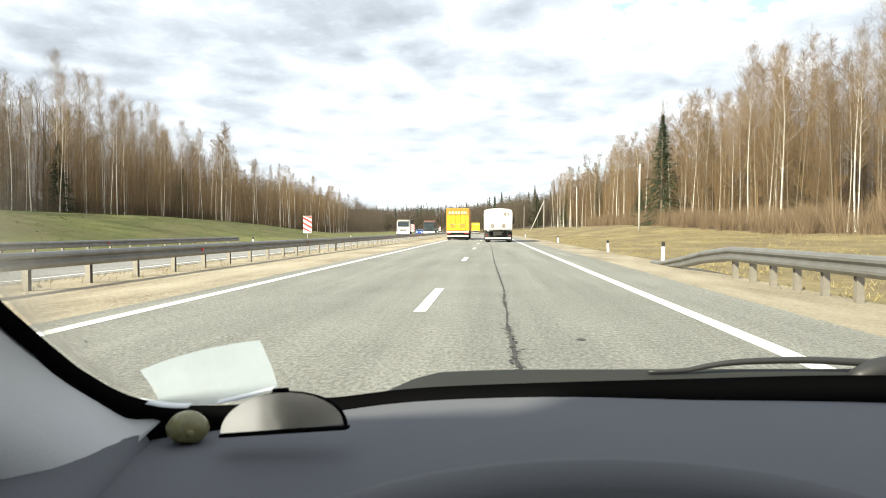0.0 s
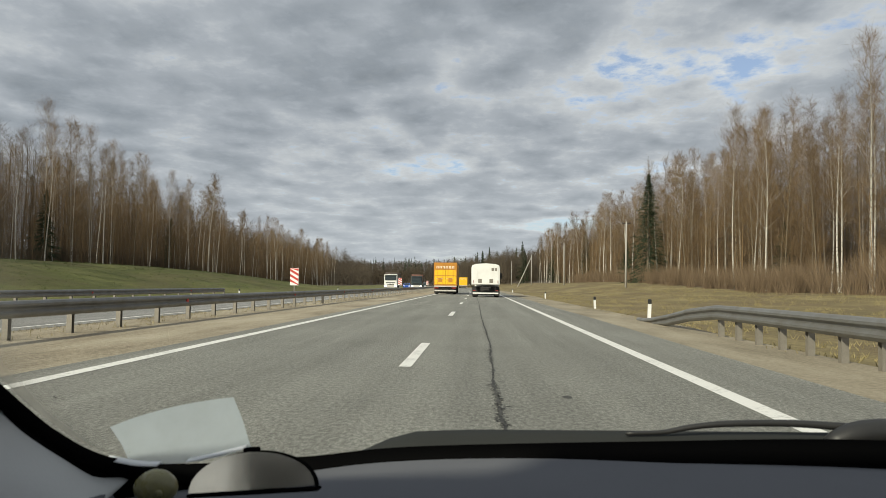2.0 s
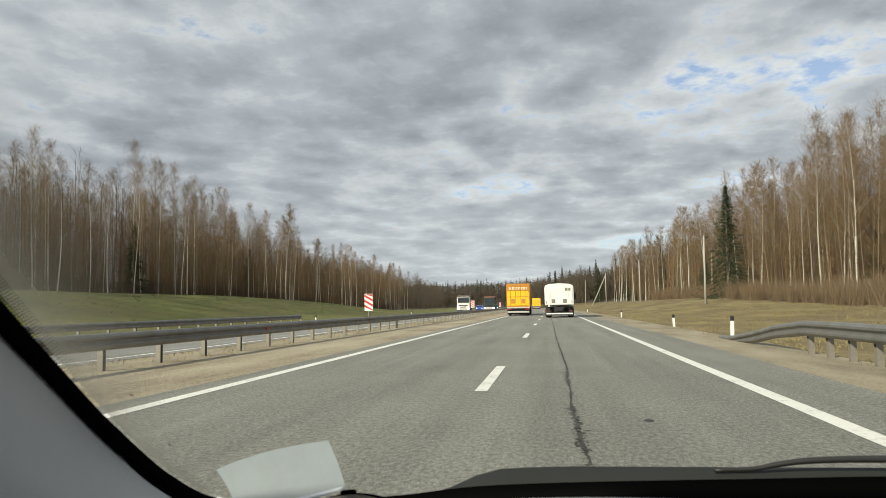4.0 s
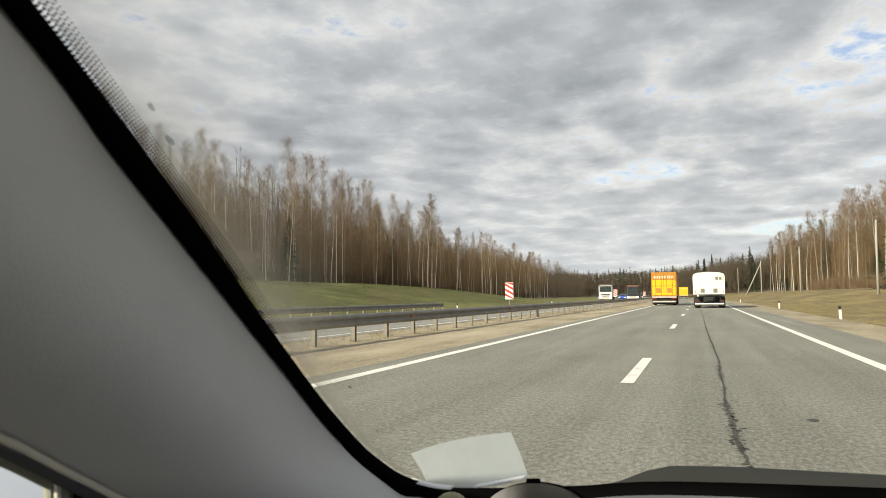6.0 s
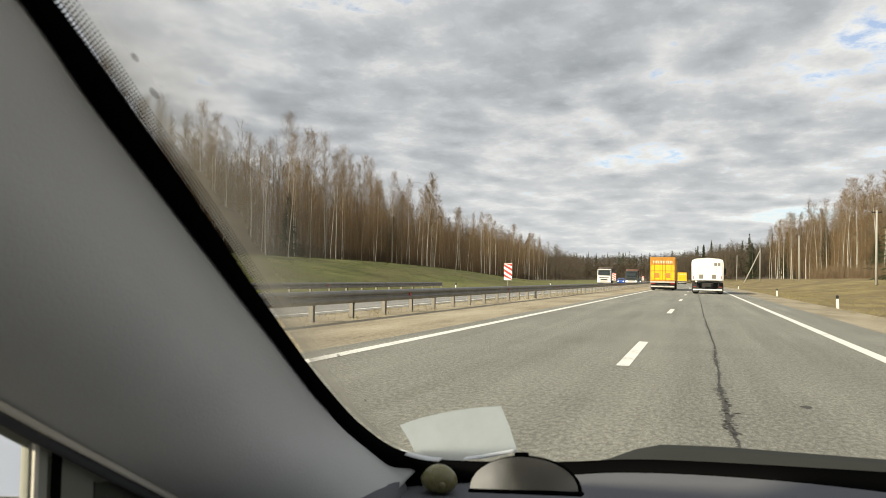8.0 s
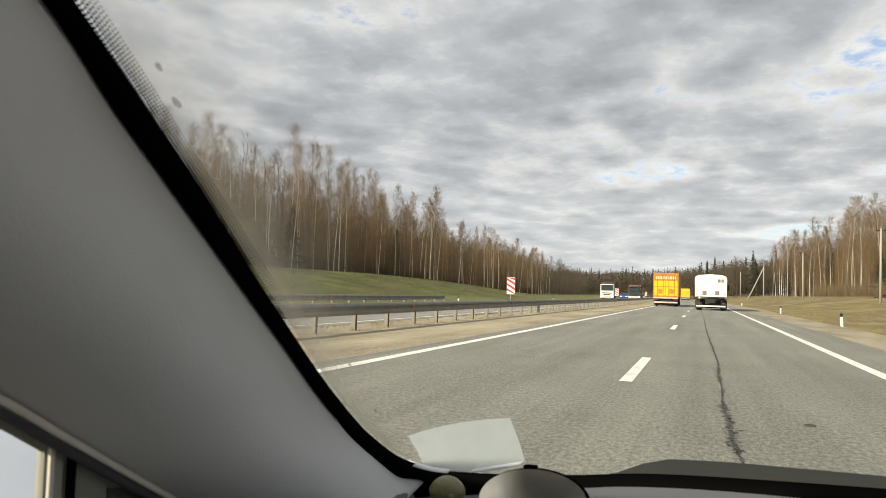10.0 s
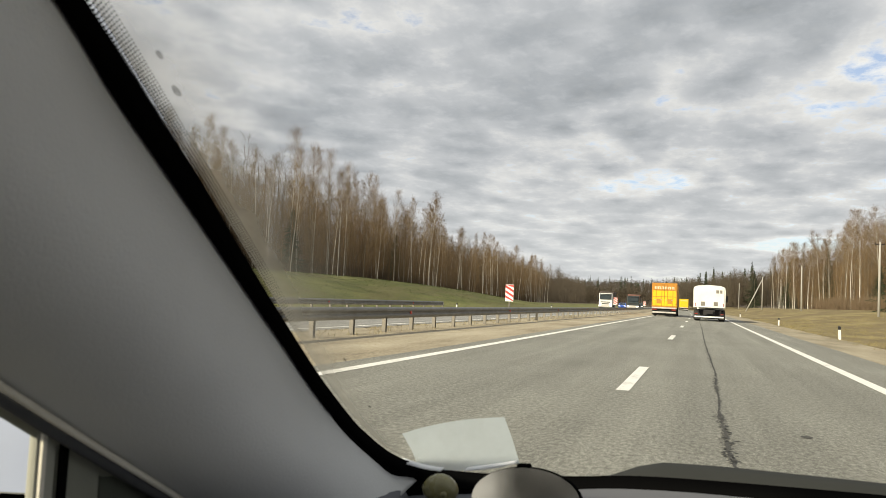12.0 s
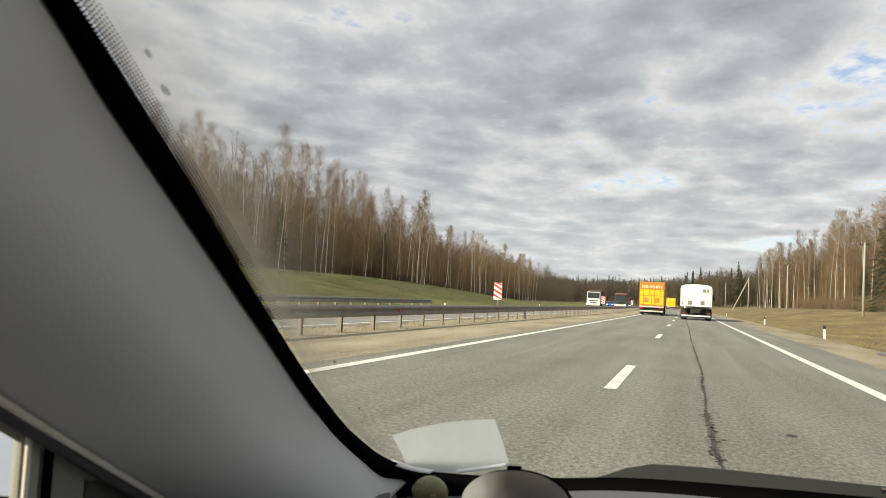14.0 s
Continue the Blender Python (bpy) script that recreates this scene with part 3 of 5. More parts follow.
def utility_pole(braced, label):
    t = thing("utility_pole", label, "utility pole", "utility poles")
    vs, fs = tube([(0, 0, -0.8), (0, 0, 4), (0, 0, 8.6)], [0.15, 0.125, 0.10], 10)
    smooth(part_of("mast", raw("mast", vs, fs), M["concrete"], t))
    if braced:
        vs, fs = tube([(-4.1, -0.3, -0.9), (-2.0, -0.15, 3.6), (-0.08, 0, 7.9)], [0.14, 0.125, 0.10], 10)
        smooth(part_of("strut", raw("strut", vs, fs), M["concrete"], t, "slanting concrete strut"))
    bm = block(-0.55, 0.55, -0.05, 0.05, 8.3, 8.4, 0.01)
    part("crossarm", bm, M["chassis"], t, "dark steel crossarm")
    for k in (-0.48, 0.0, 0.48):
        vs, fs = tube([(k, 0, 8.4), (k, 0, 8.5), (k, 0, 8.58)], [0.03, 0.05, 0.03], 8)
        part_of("insulator", raw("insulator", vs, fs), M["chassis"], t)
    return t


plain = utility_pole(False, "grey concrete utility pole on the grassy verge")
plain.matrix_basis = pose(19.3 + bend(94), 94, land(19.3, 94), 0, 0.6, 8)
strut = utility_pole(True, "concrete utility pole with a slanting strut")
strut.matrix_basis = pose(18.6 + bend(206), 206, land(18.6, 206), 0, 0, 0)
for y in (150, 262):
    copy_thing(plain, pose(19 + bend(y), y, land(19, y), 0, random.uniform(-1, 1), 10))


# ---- woods ----
def ribbons_along(vs, fs, p, d, length, w, rg):
    """A flat tapering twig of two triangles."""
    side = d.cross(Vector((rg.uniform(-1, 1), rg.uniform(-1, 1), rg.uniform(-1, 1)))).normalized() * w
    i = len(vs)
    tip = p + d * length
    vs.extend((p - side, p + side, tip + side * 0.35, tip - side * 0.35))
    fs.append((i, i + 1, i + 2, i + 3))
    return tip


def bare_tree(seed, h, spread, r0, limbs, twigs, crown_from, w=0.0075):
    rg = random.Random(seed)
    pts, rad = [], []
    lean = Vector((rg.uniform(-0.03, 0.03), rg.uniform(-0.03, 0.03), 0))
    for i in range(9):
        t = i / 8
        pts.append(Vector((lean.x * h * t + 0.16 * math.sin(t * 5 + seed), lean.y * h * t + 0.16 * math.cos(t * 4 + seed * 2), -0.5 + (h * 0.97 + 0.5) * t)))
        rad.append(r0 * (1 - t) ** 1.15 + 0.006)
    tv, tf = tube(pts, rad, 6, False)
    cv, cf = [], []
    for k in range(limbs):
        v = ((k + rg.random()) / limbs) ** 0.85
        u = crown_from + (0.985 - crown_from) * v
        s = u * 8
        i = min(int(s), 7)
        base = pts[i].lerp(pts[i + 1], s - i)
        a = rg.uniform(0, 2 * math.pi)
        rise = rg.uniform(0.55, 1.5) + 0.9 * v
        ln = spread * (0.30 + 1.05 * math.sin(math.pi * (0.14 + 0.78 * v))) * (1 - 0.5 * v ** 4) * rg.uniform(0.45, 1.1) * 0.85
        d = Vector((math.cos(a), math.sin(a), rise)).normalized()
        mid = base + d * ln * 0.5
        d2 = (d + Vector((0, 0, rg.uniform(0.0, 0.5)))).normalized()
        end = mid + d2 * ln * 0.6
        lr = r0 * 0.17 * (1 - u) + 0.0045
        v2, f2 = tube([base, mid, end], [lr, lr * 0.6, 0.003], 3, False)
        if rg.random() < 0.3:
            o = len(tv)
            tv += v2
            tf += [tuple(o + q for q in f) for f in f2]
        else:
            o = len(cv)
            cv += v2
            cf += [tuple(o + q for q in f) for f in f2]
        for j in range(twigs):
            q = rg.uniform(0.12, 1.0) ** 0.8
            p = base.lerp(mid, q * 2) if q < 0.5 else mid.lerp(end, q * 2 - 1)
            dd = (d2 * 0.55 + Vector((rg.uniform(-1, 1), rg.uniform(-1, 1), rg.uniform(-0.4, 1.0)))).normalized()
            l1 = rg.uniform(0.4, 1.25) * (0.45 + 0.22 * spread) * (1.1 - 0.45 * v)
            tip = ribbons_along(cv, cf, p, dd, l1, w, rg)
            for m in range(3):
                pp = p.lerp(tip, rg.uniform(0.2, 1.0))
                d3 = (dd + Vector((rg.uniform(-1.1, 1.1), rg.uniform(-1.1, 1.1), rg.uniform(-0.6, 1.0)))).normalized()
                ribbons_along(cv, cf, pp, d3, l1 * rg.uniform(0.35, 0.85), w * 0.8, rg)
    return tv, [tuple(f) for f in tf], [tuple(v) for v in cv], cf


def tree_thing(name, label, seed, bark_mat, twig_mat, **kw):
    t = thing(name, label, "tree", "roadside trees")
    tv, tf, cv, cf = bare_tree(seed, **kw)
    smooth(part_of("trunk", raw("trunk", tv, tf), bark_mat, t))
    part_of("crown", raw("crown", cv, cf), twig_mat, t)
    return t


def spruce_thing(seed, h, rg0):
    rg = random.Random(seed)
    t = thing("spruce_tree", "dark green spruce at the wood's edge", "tree", "spruces")
    vs, fs = tube([(0, 0, -0.4), (0, 0, h * 0.5), (0, 0, h)], [0.16, 0.09, 0.01], 7, False)
    part_of("trunk", raw("trunk", vs, fs), M["aspen"], t)
    vs, fs = [], []
    n = int(h * 62)
    for k in range(n):
        u = (k + rg.random()) / n
        z = 0.5 + u * (h - 0.6)
        a = rg.uniform(0, 2 * math.pi)
        ln = (h * rg0 * (1 - u) ** 0.92 * (0.86 + 0.14 * math.sin(u * h * 5.2)) + 0.04) * rg.uniform(0.55, 1.12)
        d = Vector((math.cos(a), math.sin(a), -0.35 + 0.5 * u))
        for j in range(7):
            q = rg.uniform(0.15, 1.0)
            p = Vector((0, 0, z)) + d * ln * q
            dd = (d + Vector((rg.uniform(-0.8, 0.8), rg.uniform(-0.8, 0.8), rg.uniform(-0.7, 0.15)))).normalized()
            ribbons_along(vs, fs, p - dd * 0.12, dd, rg.uniform(0.22, 0.55) * (1.05 - 0.5 * u), 0.036, rg)
    part_of("crown", raw("crown", vs, fs), M["spruce"], t)
    return t


KINDS = []
specs = [
    ("birch_tree", "tall bare birch with a white trunk", "birch", 17.5, 2.8, 0.105, 42, 15, 0.32),
    ("birch_tree", "tall bare birch with a white trunk", "birch", 15.5, 2.3, 0.09, 38, 15, 0.36),
    ("birch_tree", "tall bare birch with a white trunk", "birch", 18.5, 3.2, 0.12, 44, 15, 0.36),
    ("aspen_tree", "slender bare tree with greyish tan bark", "aspen", 15.5, 2.4, 0.07, 40, 16, 0.14),
    ("aspen_tree", "slender bare tree with greyish tan bark", "aspen", 17.0, 2.7, 0.08, 42, 16, 0.18),
    ("aspen_tree", "slender bare tree with greyish tan bark", "aspen", 13.0, 2.2, 0.06, 38, 16, 0.10),
    ("aspen_tree", "slender bare tree with greyish tan bark", "aspen", 16.0, 2.8, 0.075, 42, 16, 0.12),
]
FAR_KINDS = []
for i, (nm, lb, bk, h, sp, r0, lm, tw, cf0) in enumerate(specs):
    KINDS.append(tree_thing(nm, lb, 11 + i, M[bk], M["twig"], h=h, spread=sp, r0=r0 * 0.84, limbs=int(lm * 2.6), twigs=8, crown_from=cf0, w=0.0058))
    FAR_KINDS.append(tree_thing(nm, lb, 31 + i, M[bk], M["twig"], h=h, spread=sp, r0=r0 * 0.95, limbs=int(lm * 1.7), twigs=6, crown_from=cf0, w=0.0105))
SPRUCES = [spruce_thing(40, 11.5, 0.27), spruce_thing(41, 8.0, 0.29)]
used = set()


def stand(src, x, y, s, turn):
    """Stand a tree of that kind at x from the road's line, y ahead."""
    m = pose(x + bend(y), y, land(x, y) - 0.1, random.uniform(-1.5, 1.5), random.uniform(-1.5, 1.5), turn) @ Matrix.Scale(s, 4)
    if src not in used:
        used.add(src)
        src.matrix_basis = m
        return src
    ob = copy_thing(src, Matrix.Identity(4))
    ob.matrix_basis = m
    return ob


rg = random.Random(7)
# left wood edge: rows of trees, thinning with depth
for row, (off, gap) in enumerate(((0, 2.6), (2.4, 2.4), (5.0, 2.6), (8.0, 3.2))):
    y = 22.0
    while y < 235:
        edge = -37.0 - 4.0 * step(60, 130, y) - 1.5 * noise.noise((y * 0.06, 3.1, 0))
        k = rg.choice((0, 1, 0, 1, 0, 1, 3, 4, 5, 6)) if row < 2 else rg.choice((1, 3, 4, 5, 6))
        s = rg.uniform(0.68, 0.92) * (0.90 + 0.2 * noise.noise((y * 0.05, row, 9))) * (1.0 + 0.08 * step(50, 90, y))
        stand((KINDS if y < 100 else FAR_KINDS)[k], edge - off - rg.uniform(0, 1.6), y, s, rg.uniform(0, 360))
        y += gap * rg.uniform(0.6, 1.4) * (1 + y / 240)
# right wood edge
for row, (off, gap) in enumerate(((0, 2.8), (2.2, 2.4), (5.0, 2.6), (8.0, 3.2))):
    y = 30.0
    while y < 260:
        edge = 27.5 + 1.5 * noise.noise((y * 0.05, 8.1, 0)) + 2.0 * step(70, 45, y)
        k = rg.choice((0, 1, 2, 3, 4, 6, 3)) if row < 2 else rg.choice((1, 3, 4, 6))
        s = rg.uniform(0.92, 1.18)
        stand((KINDS if y < 100 else FAR_KINDS)[k], edge + off + rg.uniform(0, 1.6), y, s, rg.uniform(0, 360))
        y += gap * rg.uniform(0.6, 1.4) * (1 + y / 240)
for x, y, k, s in ((26.5, 112, 0, 1.5), (29, 138, 1, 1.0), (31, 190, 0, 1.2), (31, 74, 1, 0.9), (30, 235, 0, 1.25), (24, 262, 0, 1.1), (33, 52, 1, 1.1), (-39.5, 63, 1, 0.85), (-43.5, 99, 1, 1.0)):
    stand(SPRUCES[k], x, y, s, rg.uniform(0, 360))


def wood_stuff(name, label, spots, seed, mat, hmin, hmax, twigs, w, crown0=0.25, sp=1.7, conifers=0.0, stem=0.03):
    """Trees too far in to tell apart, joined."""
    r = random.Random(seed)
    vs, fs = [], []
    for x, y, z in spots:
        h = r.uniform(hmin, hmax)
        p = Vector((x, y, z - 0.3))
        if r.random() < conifers:
            for k in range(twigs):
                u = r.random()
                a = r.uniform(0, 6.283)
                reach = (0.3 + 2.4 * (1 - u)) * r.uniform(0.6, 1.05)
                q = p + Vector((0, 0, h * (0.12 + 0.9 * u)))
                ribbons_along(vs, fs, q, Vector((math.cos(a), math.sin(a), r.uniform(-0.6, -0.1))).normalized(), reach, w * 6, r)
            continue
        ribbons_along(vs, fs, p, Vector((r.uniform(-0.03, 0.03), r.uniform(-0.03, 0.03), 1)), h * 0.9, stem + w * 0.6, r)
        ribbons_along(vs, fs, p, Vector((r.uniform(-0.03, 0.03), r.uniform(-0.03, 0.03), 1)), h * 0.9, stem + w * 0.6, r)
        for k in range(twigs):
            u = crown0 + (1 - crown0) * r.random()
            a = r.uniform(0, 6.283)
            q = p + Vector((0, 0, h * u * 0.96))
            d = Vector((math.cos(a), math.sin(a), r.uniform(0.3, 2.0))).normalized()
            l1 = sp * (0.4 + 0.75 * math.sin(math.pi * (0.15 + 0.8 * (u - crown0) / (1 - crown0)))) * r.uniform(0.5, 1.1)
            q = q + d * l1 * r.uniform(0, 0.6)
            ribbons_along(vs, fs, q, (d + Vector((r.uniform(-0.9, 0.9), r.uniform(-0.9, 0.9), r.uniform(-0.5, 0.4)))).normalized(), l1, w, r)
    me = raw(name, [tuple(v) for v in vs], fs)
    return tagged(part_of(name, me, mat), label, "woods", kind="stuff")


# deep wood behind the edge: its shade is painted by the darker twigs
rg = random.Random(21)
deep = []
for i in range(1300):
    y = 18 + 250 * rg.random() ** 0.9
    x = -(46.5 + 3 * step(60, 130, y) + rg.uniform(0, 22))
    deep.append((x + bend(y), y, land(x, y)))
wood_stuff("deep_woods", "dense bare birch and aspen wood behind its edge", deep, 5, M["twig_shaded"], 11, 16, 160, 0.0125, 0.16, 1.9, stem=0.045)
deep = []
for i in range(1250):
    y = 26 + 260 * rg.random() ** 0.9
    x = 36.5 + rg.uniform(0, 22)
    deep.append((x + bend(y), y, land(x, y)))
wood_stuff("deep_woods", "dense bare birch and aspen wood behind its edge", deep, 6, M["twig_shaded"], 13, 19, 150, 0.0125, 0.16, 2.0, stem=0.045)
far = []
for i in range(760):
    y = 262 + rg.uniform(0, 120)
    x = rg.uniform(14, 80) - 14 * step(300, 330, y)
    far.append((x + bend(y), y, 1.2 + land(x, y)))
wood_stuff("far_woods", "far bare wood beyond the bend with dark spruces", far, 8, M["hill_twig"], 9.5, 13.5, 190, 0.022, 0.05, 2.6, stem=0.05)
wood_stuff("far_spruces", "dark spruces standing in the far wood", far[::24], 12, M["spruce"], 12, 17, 150, 0.05, conifers=1.0)
far = []
for i in range(520):
    y = 236 + rg.uniform(0, 260)
    x = -rg.uniform(40, 78)
    far.append((x + bend(y), y, land(x, y)))
wood_stuff("far_woods", "far bare wood along the oncoming road", far, 9, M["hill_twig"], 9.5, 13.5, 190, 0.022, 0.05, 2.6, stem=0.05)


young = []
for i in range(640):
    y = 20 + 200 * rg.random()
    x = -(38.0 + 4.0 * step(60, 130, y) + rg.uniform(0, 8))
    young.append((x + bend(y), y, land(x, y)))
wood_stuff("saplings", "thin bare saplings filling the wood's edge", young, 14, M["twig"], 4, 11.5, 85, 0.0078, 0.1, 1.3)
young = []
for i in range(420):
    y = 28 + 200 * rg.random()
    x = 28.5 + rg.uniform(0, 8)
    young.append((x + bend(y), y, land(x, y)))
wood_stuff("saplings", "thin bare saplings filling the wood's edge", young, 15, M["twig"], 4, 11, 70, 0.010, 0.1, 1.4)


# undergrowth added to close bright gaps, coloured as dark as the wood's shade
under = []
for i in range(900):
    y = 16 + 260 * rg.random() ** 0.9
    x = -(50 + 3 * step(60, 130, y) + rg.uniform(0, 28))
    under.append((x + bend(y), y, land(x, y)))
wood_stuff("undergrowth", "dense undergrowth deep in the wood, coloured dark for its shade", under, 18, M["twig_shaded"], 4, 9, 80, 0.018, 0.02, 2.0, stem=0.03)
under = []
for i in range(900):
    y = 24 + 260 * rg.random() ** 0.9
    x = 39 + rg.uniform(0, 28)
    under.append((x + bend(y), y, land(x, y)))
wood_stuff("undergrowth", "dense undergrowth deep in the wood, coloured dark for its shade", under, 19, M["twig_shaded"], 4, 9.5, 80, 0.018, 0.02, 2.0, stem=0.03)


def hill():
    xs = [-900 + 60 * i for i in range(31)]
    rows = []
    for j, y in enumerate((430, 520, 620, 760, 950)):
        rows.append([(x, y + 0.05 * abs(x), -1 + (0, 5.0, 12.0, 19.0, 21.0)[j] * (0.75 + 0.5 * noise.noise((x * 0.004, 2, j * 0.2)))) for x in xs])
    o = smooth(grid_mesh("far_hill", rows, M["floor_litter"]))
    tagged(o, "low wooded hill on the horizon", "hill", kind="structure")


hill()
far = []
for i in range(2900):
    j = rg.random()
    y = 520 + 330 * j
    x = rg.uniform(-520, 260)
    far.append((x, y + 0.05 * abs(x), -1 + (5.0 + 7.0 * step(520, 620, y) + 7.0 * step(620, 760, y)) * (0.75 + 0.5 * noise.noise((x * 0.004, 2, 0.4)))))
wood_stuff("hill_woods", "dark mixed wood on the distant hill", far, 10, M["hill_twig"], 10, 14, 46, 0.11, 0.05, 3.0, stem=0.03)
belt = []
for i in range(620):
    y = 430 + 100 * rg.random()
    x = rg.uniform(-190, 20)
    belt.append((x, y, 0.5 + 3.0 * step(440, 530, y)))
wood_stuff("hill_woods", "dark mixed wood at the foot of the hill", belt, 17, M["twig_shaded"], 6, 10.5, 70, 0.07, 0.03, 2.6, stem=0.05)
wood_stuff("hill_spruces", "dark spruces on the distant hill", far[::14], 13, M["spruce"], 12, 17, 60, 0.09, conifers=1.0)


def shrubs(name, label, spots, seed, n, h, w, mat):
    r = random.Random(seed)
    vs, fs = [], []
    for x, y, z in spots:
        hh = h * r.uniform(0.6, 1.2)
        for k in range(n):
            a = r.uniform(0, 6.283)
            q = Vector((x + r.uniform(-0.5, 0.5), y + r.uniform(-0.5, 0.5), z - 0.05))
            d = Vector((math.cos(a) * 0.45, math.sin(a) * 0.45, r.uniform(0.7, 1.5))).normalized()
            t = ribbons_along(vs, fs, q, d, hh * r.uniform(0.5, 1.0), w, r)
            for m in range(2):
                ribbons_along(vs, fs, q.lerp(t, r.uniform(0.3, 0.9)), (d + Vector((r.uniform(-0.8, 0.8), r.uniform(-0.8, 0.8), 0.2))).normalized(), hh * 0.4, w * 0.7, r)
    return tagged(part_of(name, raw(name, [tuple(v) for v in vs], fs), mat), label, "shrubs", kind="stuff")


spots = []
for i in range(420):
    y = 26 + 150 * rg.random()
    x = 24.5 + rg.uniform(0, 5) - 3.5 * step(75, 50, y) * rg.random()
    spots.append((x + bend(y), y, land(x, y)))
shrubs("brush", "bare reddish brown brush along the wood's edge", spots, 31, 32, 2.6, 0.013, M["shrub"])
spots = []
for i in range(420):
    y = 22 + 190 * rg.random()
    x = -(38 + 4 * step(60, 130, y) + rg.uniform(0, 6))
    spots.append((x + bend(y), y, land(x, y)))
# shaded foot of the left wood, painted with the darker twigs
shrubs("brush", "bare brown undergrowth at the wood's edge, shade in its colour", spots, 32, 28, 1.9, 0.013, M["twig_shaded"])


def tufts(name, label, mat, spots, seed, h, w, blades):
    r = random.Random(seed)
    vs, fs = [], []
    for x, y, z in spots:
        for k in range(blades):
            a = r.uniform(0, 6.283)
            q = Vector((x + r.uniform(-0.15, 0.15), y + r.uniform(-0.15, 0.15), z - 0.02))
            ribbons_along(vs, fs, q, Vector((math.cos(a) * 0.6, math.sin(a) * 0.6, 1)).normalized(), h * r.uniform(0.4, 1.1), w, r)
    return tagged(part_of(name, raw(name, [tuple(v) for v in vs], fs), mat), label, "grass", kind="stuff")


spots = []
for i in range(4200):
    y = 6 + 95 * rg.random() ** 1.3
    x = 5.3 + 20 * rg.random() ** 1.2
    if noise.noise((x * 0.35, y * 0.2, 3)) > -0.15:
        spots.append((x + bend(y), y, land(x, y)))
tufts("grass_tufts", "dry yellowish grass tufts on the verge", M["straw"], spots, 51, 0.16, 0.010, 7)
spots = []
for i in range(3000):
    y = 14 + 110 * rg.random() ** 1.2
    x = -(19.6 + 17 * rg.random())
    spots.append((x + bend(y), y, land(x, y)))
tufts("grass_tufts", "short green grass tufts on the bank", M["blades"], spots, 52, 0.12, 0.012, 6)
spots = []
for i in range(500):
    y = 5 + 60 * rg.random()
    x = -9.6 + 0.5 * rg.random() ** 2 + (0.9 + 0.35 * rg.random() if i % 3 == 0 else 0)
    spots.append((x + bend(y), y, -0.01))
tufts("grass_tufts", "dry grass tufts under the guard rail", M["straw"], spots, 53, 0.12, 0.006, 5)


# ---- vehicles ----
def wheel(parent, x, y, r=0.5, w=0.3, name="wheel"):
    bm = bmesh.new()
    bmesh.ops.create_cone(bm, cap_ends=True, segments=24, radius1=r, radius2=r, depth=w)
    bmesh.ops.bevel(bm, geom=[e for e in bm.edges if e.calc_face_angle(0) > 0.9], offset=0.05, segments=2, affect="EDGES")
    t = part("tyre", bm, M["rubber"], parent)
    t.name = name
    t.matrix_basis = pose(x, y, r, 0, 90, 0)
    bm = bmesh.new()
    bmesh.ops.create_cone(bm, cap_ends=True, segments=20, radius1=r * 0.55, radius2=r * 0.5, depth=w + 0.02)
    part("rim", bm, M["bumper"], t, "dull steel rim")
    return t


